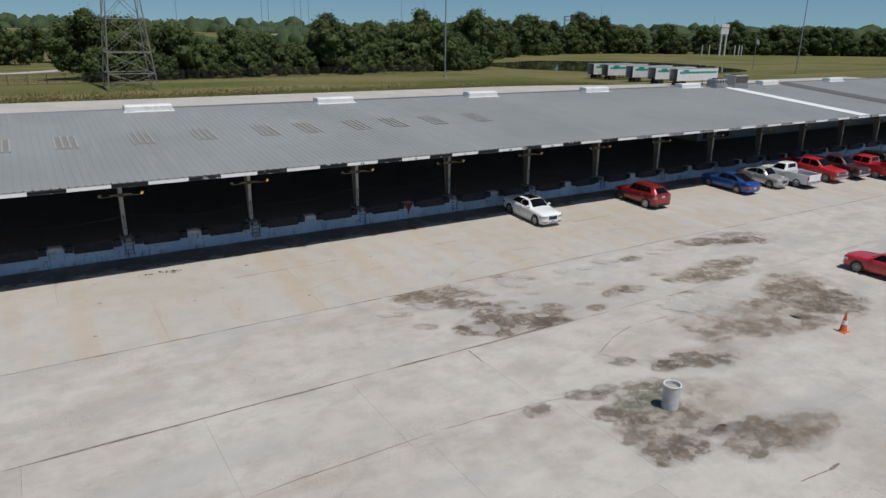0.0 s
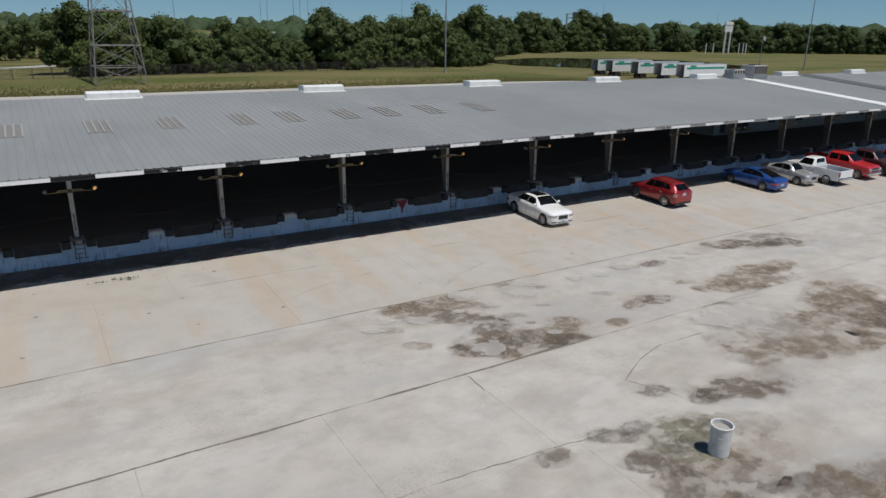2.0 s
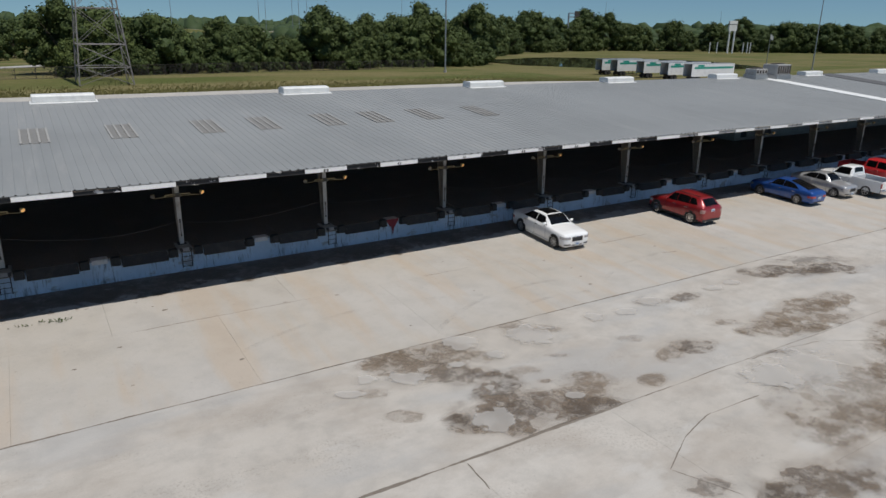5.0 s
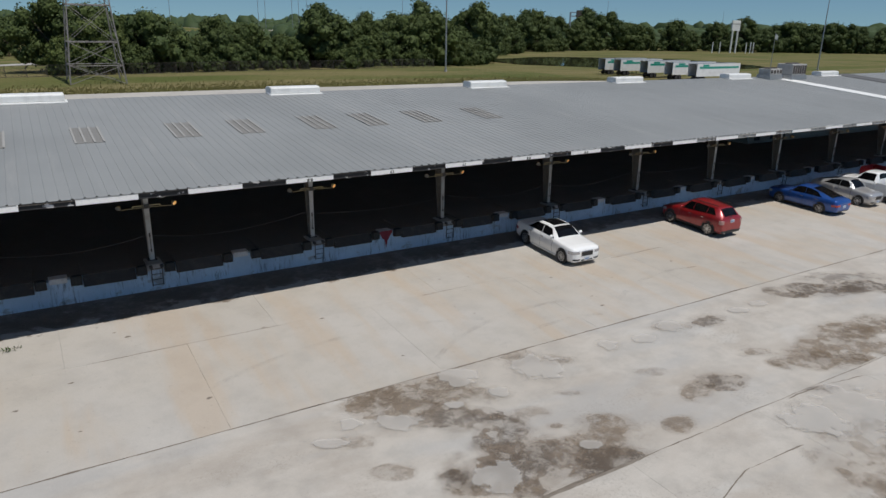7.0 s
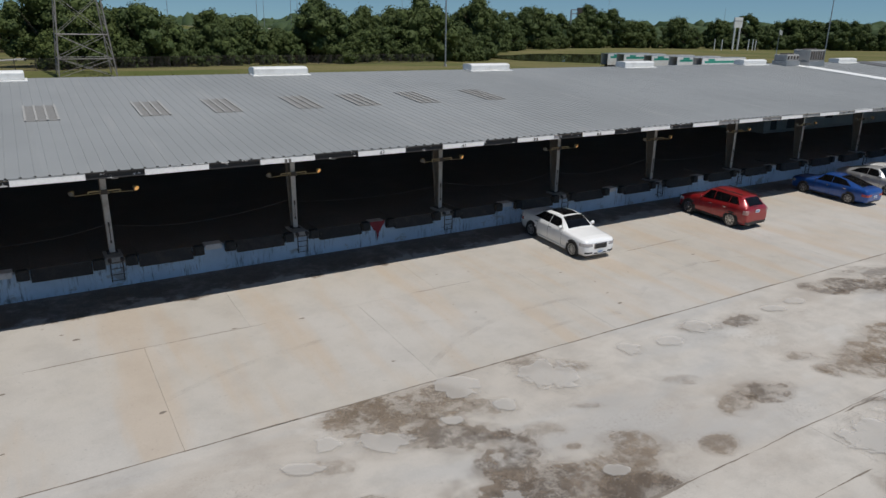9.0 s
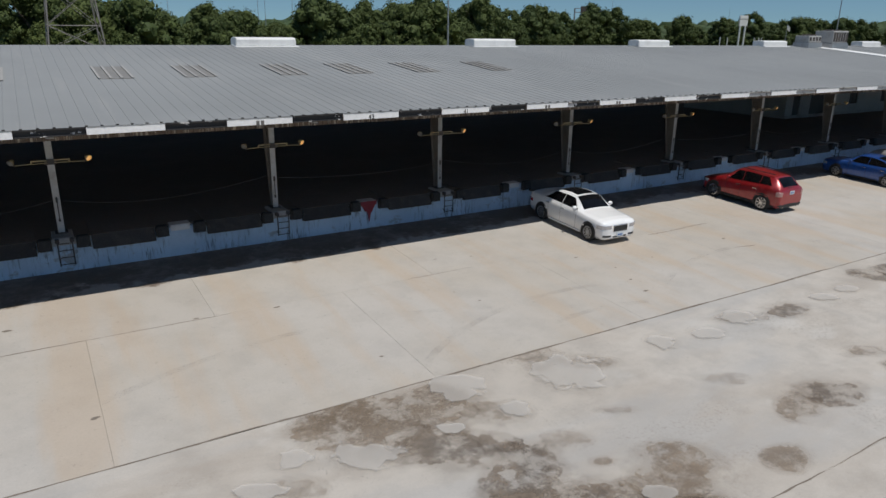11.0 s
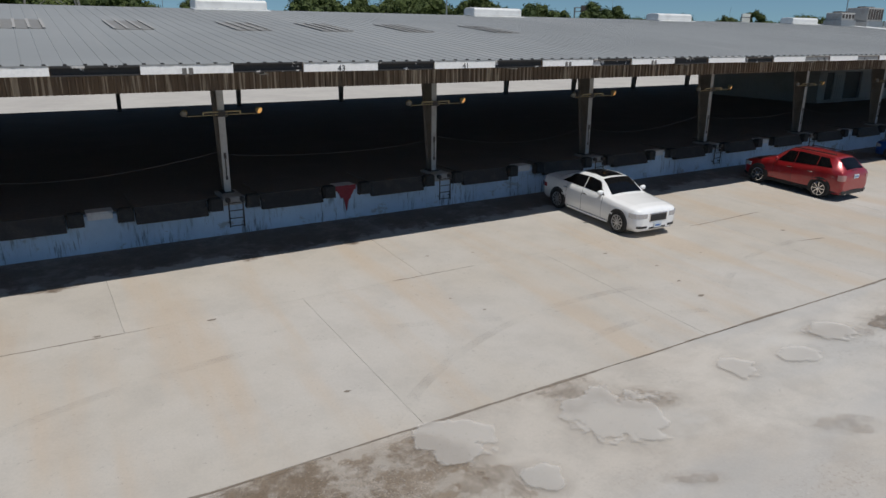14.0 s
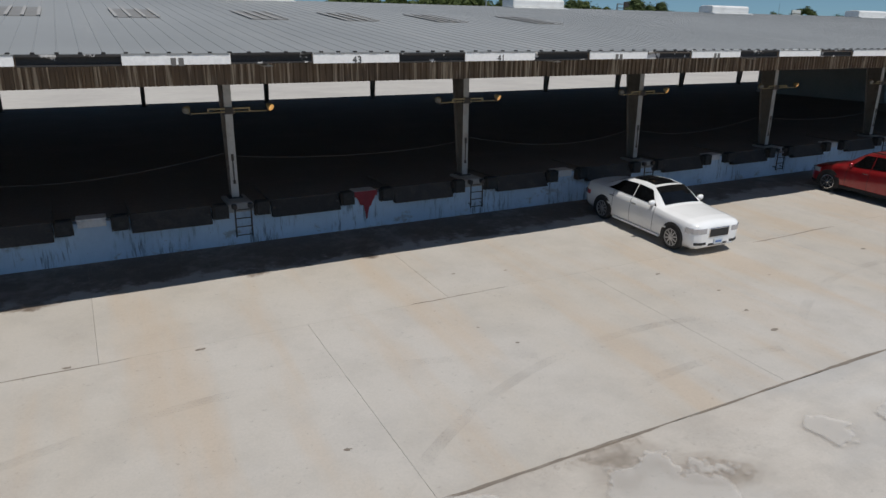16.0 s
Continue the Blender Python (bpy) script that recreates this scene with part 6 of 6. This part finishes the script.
M_LEAF = leaf_material("broad_leaf_foliage", (0.036, 0.057, 0.016), (0.078, 0.104, 0.029), (0.066, 0.088, 0.023))
M_BARK = surface("grey_brown_bark", (0.11, 0.085, 0.06), (0.06, 0.05, 0.04), 3, 20, 0.95)
M_FARLEAF = leaf_material("distant_foliage", (0.03, 0.052, 0.02), (0.06, 0.088, 0.03), (0.045, 0.07, 0.026))


def crown_mesh(rng, h, r, lobes, leaves, low):
    """Rounded clumps over an uneven dome, each wrapped in small leaves."""
    bm = bmesh.new()
    skew, lean = rng.uniform(0.85, 1.2), rng.uniform(0, 6.28)
    for i in range(lobes):
        k = (i + rng.random()) / lobes
        z = h * (low + (0.88 - low) * k)
        wide = r * (0.62 + 0.38 * math.sin(math.pi * min(1, 0.1 + 0.75 * k))) * math.sqrt(max(0.05, 1 - (max(0, k - 0.35) / 0.68) ** 2))
        a = i * 2.4 + rng.uniform(-0.7, 0.7)
        d = wide * (0.4 + 0.52 * rng.random()) * (1 + 0.22 * math.cos(a - lean))
        c = Vector((d * math.cos(a) * skew, d * math.sin(a) / skew, z + rng.uniform(-0.04, 0.05) * h))
        lr = rng.uniform(0.15, 0.31) * r
        off = Vector((rng.uniform(0, 90), 0, 0))
        for q in bmesh.ops.create_icosphere(bm, subdivisions=2, radius=lr * 0.72, matrix=Matrix.Translation(c))["verts"]:
            u = (q.co - c).normalized()
            q.co += u * lr * 0.4 * noise.noise(u * 2.2 + off)
        for _ in range(int(leaves * (lr / r / 0.23) ** 1.5)):
            u = Vector((rng.gauss(0, 1), rng.gauss(0, 1), rng.gauss(0.15, 0.8))).normalized()
            p = c + u * lr * (0.74 + 0.4 * noise.noise(u * 2.2 + off) + abs(rng.gauss(0, 0.24)))
            n = (u + Vector((rng.gauss(0, 0.55), rng.gauss(0, 0.55), rng.gauss(0.2, 0.55)))).normalized()
            t = n.orthogonal().normalized()
            t.rotate(Matrix.Rotation(rng.uniform(0, 6.28), 3, n))
            s = n.cross(t)
            w = rng.uniform(0.12, 0.3)
            bm.faces.new([bm.verts.new(p + t * w * e0 + s * w * e1 * 0.75 + n * e2 * w * 0.3) for e0, e1, e2 in ((-1, 0, -0.5), (0, -1, 0), (1, 0, -0.5), (0, 1, 0.3))])
    return bm


def tree_kind(seed, h, r, lobes=15, leaves=95, low=0.2, mat=None):
    rng = random.Random(seed)
    c = thing("tree", pose(0, -400, 0), "leafy green broadleaf tree in a dense belt", "tree", "belt of trees")
    bm = tube(bmesh.new(), (0, 0, -0.4), (0.1, 0.05, h * 0.45), 0.22, 0.14, 7)
    for i in range(5):
        a = i * 1.26 + rng.random()
        tube(bm, (0.08, 0.04, h * (0.2 + 0.05 * i)), (math.cos(a) * r * 0.55, math.sin(a) * r * 0.55, h * (0.45 + 0.07 * i)), 0.09, 0.03, 5)
    part("trunk", bm, M_BARK, c)
    part("crown", crown_mesh(rng, h, r, lobes, leaves, low), mat or M_LEAF, c)
    return c


M_PALELEAF = leaf_material("yellow_green_foliage", (0.05, 0.072, 0.018), (0.1, 0.125, 0.034), (0.085, 0.11, 0.028))
kinds = [tree_kind(1, 11.5, 5.6, 42, 120, 0.08), tree_kind(2, 10.0, 5.2, 40, 120, 0.06), tree_kind(3, 12.8, 5.4, 46, 120, 0.1), tree_kind(4, 7.4, 4.8, 34, 120, 0.05), tree_kind(6, 4.2, 4.2, 26, 120, 0.03),
         tree_kind(7, 10.6, 6.6, 50, 120, 0.06), tree_kind(8, 9.8, 5.4, 42, 120, 0.06, M_PALELEAF), tree_kind(9, 7.8, 4.8, 36, 120, 0.05, M_PALELEAF)]
line = [(-147, 179), (-58, 174), (-28, 162), (9, 160), (41, 165), (72, 171), (107, 180), (144, 215), (181, 268), (236, 317), (298, 347), (348, 349), (400, 329), (458, 295), (537, 248), (656, 187)]
rng = random.Random(9)


def plant(kind, x, y, s):
    m = pose(x, y, land_z(x, y) - 0.1, rng.uniform(-3, 3), rng.uniform(-3, 3), rng.uniform(0, 360)) @ Matrix.Diagonal((s * rng.uniform(0.9, 1.15), s * rng.uniform(0.9, 1.15), s, 1))
    if kind in used:
        t = copy_thing(kind, m)
    else:
        used.add(kind)
        t = kind
    t.matrix_basis = m


for (x0, y0), (x1, y1) in zip(line, line[1:]):
    dist = math.hypot(x1 - x0, y1 - y0)
    far = 1.0 + 0.6 * ease((x0 + x1) / 2, 110, 260)
    n = int(dist / (4.1 if x1 < 130 and x0 > -50 else 6.6 * far))
    for i in range(n):
        k = (i + rng.random()) / n
        x, y = x0 + (x1 - x0) * k, y0 + (y1 - y0) * k
        if -26 < x < 12:
            continue
        # groups of taller and lower trees along the belt
        tall = 1.1 + 0.28 * noise.noise((x * 0.055, y * 0.02, 4)) + 0.12 * noise.noise((x * 0.2, 3, 1)) - 0.32 * max(0, 1 - abs(x - 59) / 9)
        pale = x < 40 and noise.noise((x * 0.09, 7, 2)) > -0.3
        for row in range(3 if x < 130 else 2):
            if row == 0:
                kind = kinds[rng.choice((3, 4, 4, 7 if pale else 3))]
            else:
                kind = kinds[rng.choice((6, 7, 6, 5) if pale and row < 3 else (0, 1, 2, 5))]
            s = far * tall * rng.uniform(0.72, 1.08) * (0.9 if row == 0 else 1.0) * (1.0 + 0.05 * row)
            plant(kind, x + rng.gauss(0, 2.2), y + row * 5.0 * far + rng.gauss(0, 1.6), s)
for x, y, s in ((-46, 226, 1.0), (-40, 232, 0.8), (-31, 236, 1.1), (-22, 231, 0.7), (-14, 228, 0.9), (-4, 240, 1.15), (2, 236, 0.8), (7, 250, 1.0), (17, 246, 1.1), (24, 255, 1.0), (-52, 190, 0.7), (-44, 196, 0.8), (-35, 200, 0.75)):
    plant(kinds[rng.choice((0, 2, 5, 1))], x, y, s)

# far woods up to the skyline
rng = random.Random(21)
tmp = bmesh.new()
bmesh.ops.create_icosphere(tmp, subdivisions=2, radius=1)
ball = [v.co.copy() for v in tmp.verts]
tris = [[v.index for v in f.verts] for f in tmp.faces]
tmp.free()
verts, faces = [], []
for d0, d1, n, hh, east in ((400, 510, 220, 9.5, 24), (590, 760, 1100, 14, 86), (900, 1300, 800, 21, 86), (1500, 2300, 700, 32, 86)):
    for _ in range(n):
        a = radians(rng.uniform(-18, east))
        d = rng.uniform(d0, d1)
        x, y = d * math.sin(a), d * math.cos(a)
        r = rng.uniform(0.5, 1.0) * hh
        sx, sz, off = r * rng.uniform(0.4, 0.8), r * rng.uniform(0.5, 0.85), rng.uniform(0, 100)
        k0, z0 = len(verts), land_z(x, y)
        for q in ball:
            w = q * (1 + 0.6 * noise.noise(q * 2.6 + Vector((off, 0, 0))))
            verts.append((x + w.x * sx, y + w.y * r, z0 + max(-0.3, w.z + 0.5) * sz))
        faces += [[k0 + i for i in f] for f in tris]
me = bpy.data.meshes.new("woods")
me.from_pydata(verts, [], faces)
me.materials.append(M_FARLEAF)
me.polygons.foreach_set("use_smooth", [True] * len(me.polygons))
tagged(new("woods", me), "distant belts of green woodland on the skyline", "woods", kind="stuff")

# rough dry grass along the far yard
rng = random.Random(31)
M_STRAW = leaf_material("dry_straw_grass", (0.17, 0.15, 0.06), (0.27, 0.2, 0.1), (0.16, 0.16, 0.05))
bm = bmesh.new()
for _ in range(9000):
    x = rng.uniform(-40, 130)
    y = 130.5 + abs(rng.gauss(0, 4.5))
    z, h = land_z(x, y), rng.uniform(0.15, 0.42)
    for _ in range(3):
        a = rng.uniform(0, 6.28)
        w = 0.06
        bm.faces.new((bm.verts.new((x - w, y, z)), bm.verts.new((x + w, y + 0.05, z)), bm.verts.new((x + 0.12 * math.cos(a), y + 0.12 * math.sin(a), z + h))))
tagged(part("tall_grass", bm, M_STRAW), "tall dry straw-coloured grass along the far concrete", "grass", kind="stuff")

# ---- roof sheets and pavement slabs ----
near_me = far_me = None
x = X_W
while x < X_E - 0.1:
    for far in (False, True):
        if far and far_me is None:
            far_me = part("roof_sheet", sheet(True), M_ROOF, roof, m=pose(x, 0, 0)).data
        elif not far and near_me is None:
            near_me = part("roof_sheet", sheet(False), M_ROOF, roof, m=pose(x, 0, 0)).data
        else:
            shared("roof_sheet", far_me if far else near_me, roof, m=pose(x, 0, 0))
    x += PANEL_W


def slab(x0, x1, y0, y1, mat):
    g = 0.0006
    a, b = lot_z(y0), lot_z(y1)
    c = 0.002
    bm = bmesh.new()
    lo = [bm.verts.new((x, y, z - 0.1)) for x, y, z in ((x0 + g, y0 + g, a), (x1 - g, y0 + g, a), (x1 - g, y1 - g, b), (x0 + g, y1 - g, b))]
    up = [bm.verts.new((x, y, z - 0.012)) for x, y, z in ((x0 + g, y0 + g, a), (x1 - g, y0 + g, a), (x1 - g, y1 - g, b), (x0 + g, y1 - g, b))]
    top = [bm.verts.new((x, y, z)) for x, y, z in ((x0 + g + c, y0 + g + c, a), (x1 - g - c, y0 + g + c, a), (x1 - g - c, y1 - g - c, b), (x0 + g + c, y1 - g - c, b))]
    for s, t in ((lo, up), (up, top)):
        for i in range(4):
            bm.faces.new((s[i], s[(i + 1) % 4], t[(i + 1) % 4], t[i]))
    bm.faces.new(top)
    part("slab", bm, mat, pavement)


JOINT = 35.85
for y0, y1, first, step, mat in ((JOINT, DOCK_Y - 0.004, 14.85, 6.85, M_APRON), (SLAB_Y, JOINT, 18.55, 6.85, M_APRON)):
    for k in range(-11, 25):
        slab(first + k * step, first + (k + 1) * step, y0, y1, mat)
slab(-70, 190, SLAB2_Y, SLAB_Y - 0.03, M_YARD)
for r in range(5):
    for k in range(-7, 16):
        slab(4.63 + k * 5.17 + 0.6 * (r % 2), 4.63 + (k + 1) * 5.17 + 0.6 * (r % 2), SLAB2_Y - 5.0 * (r + 1), SLAB2_Y - 5.0 * r, M_YARD)
slab(-70, 190, -59, SLAB2_Y - 25.0, M_YARD)
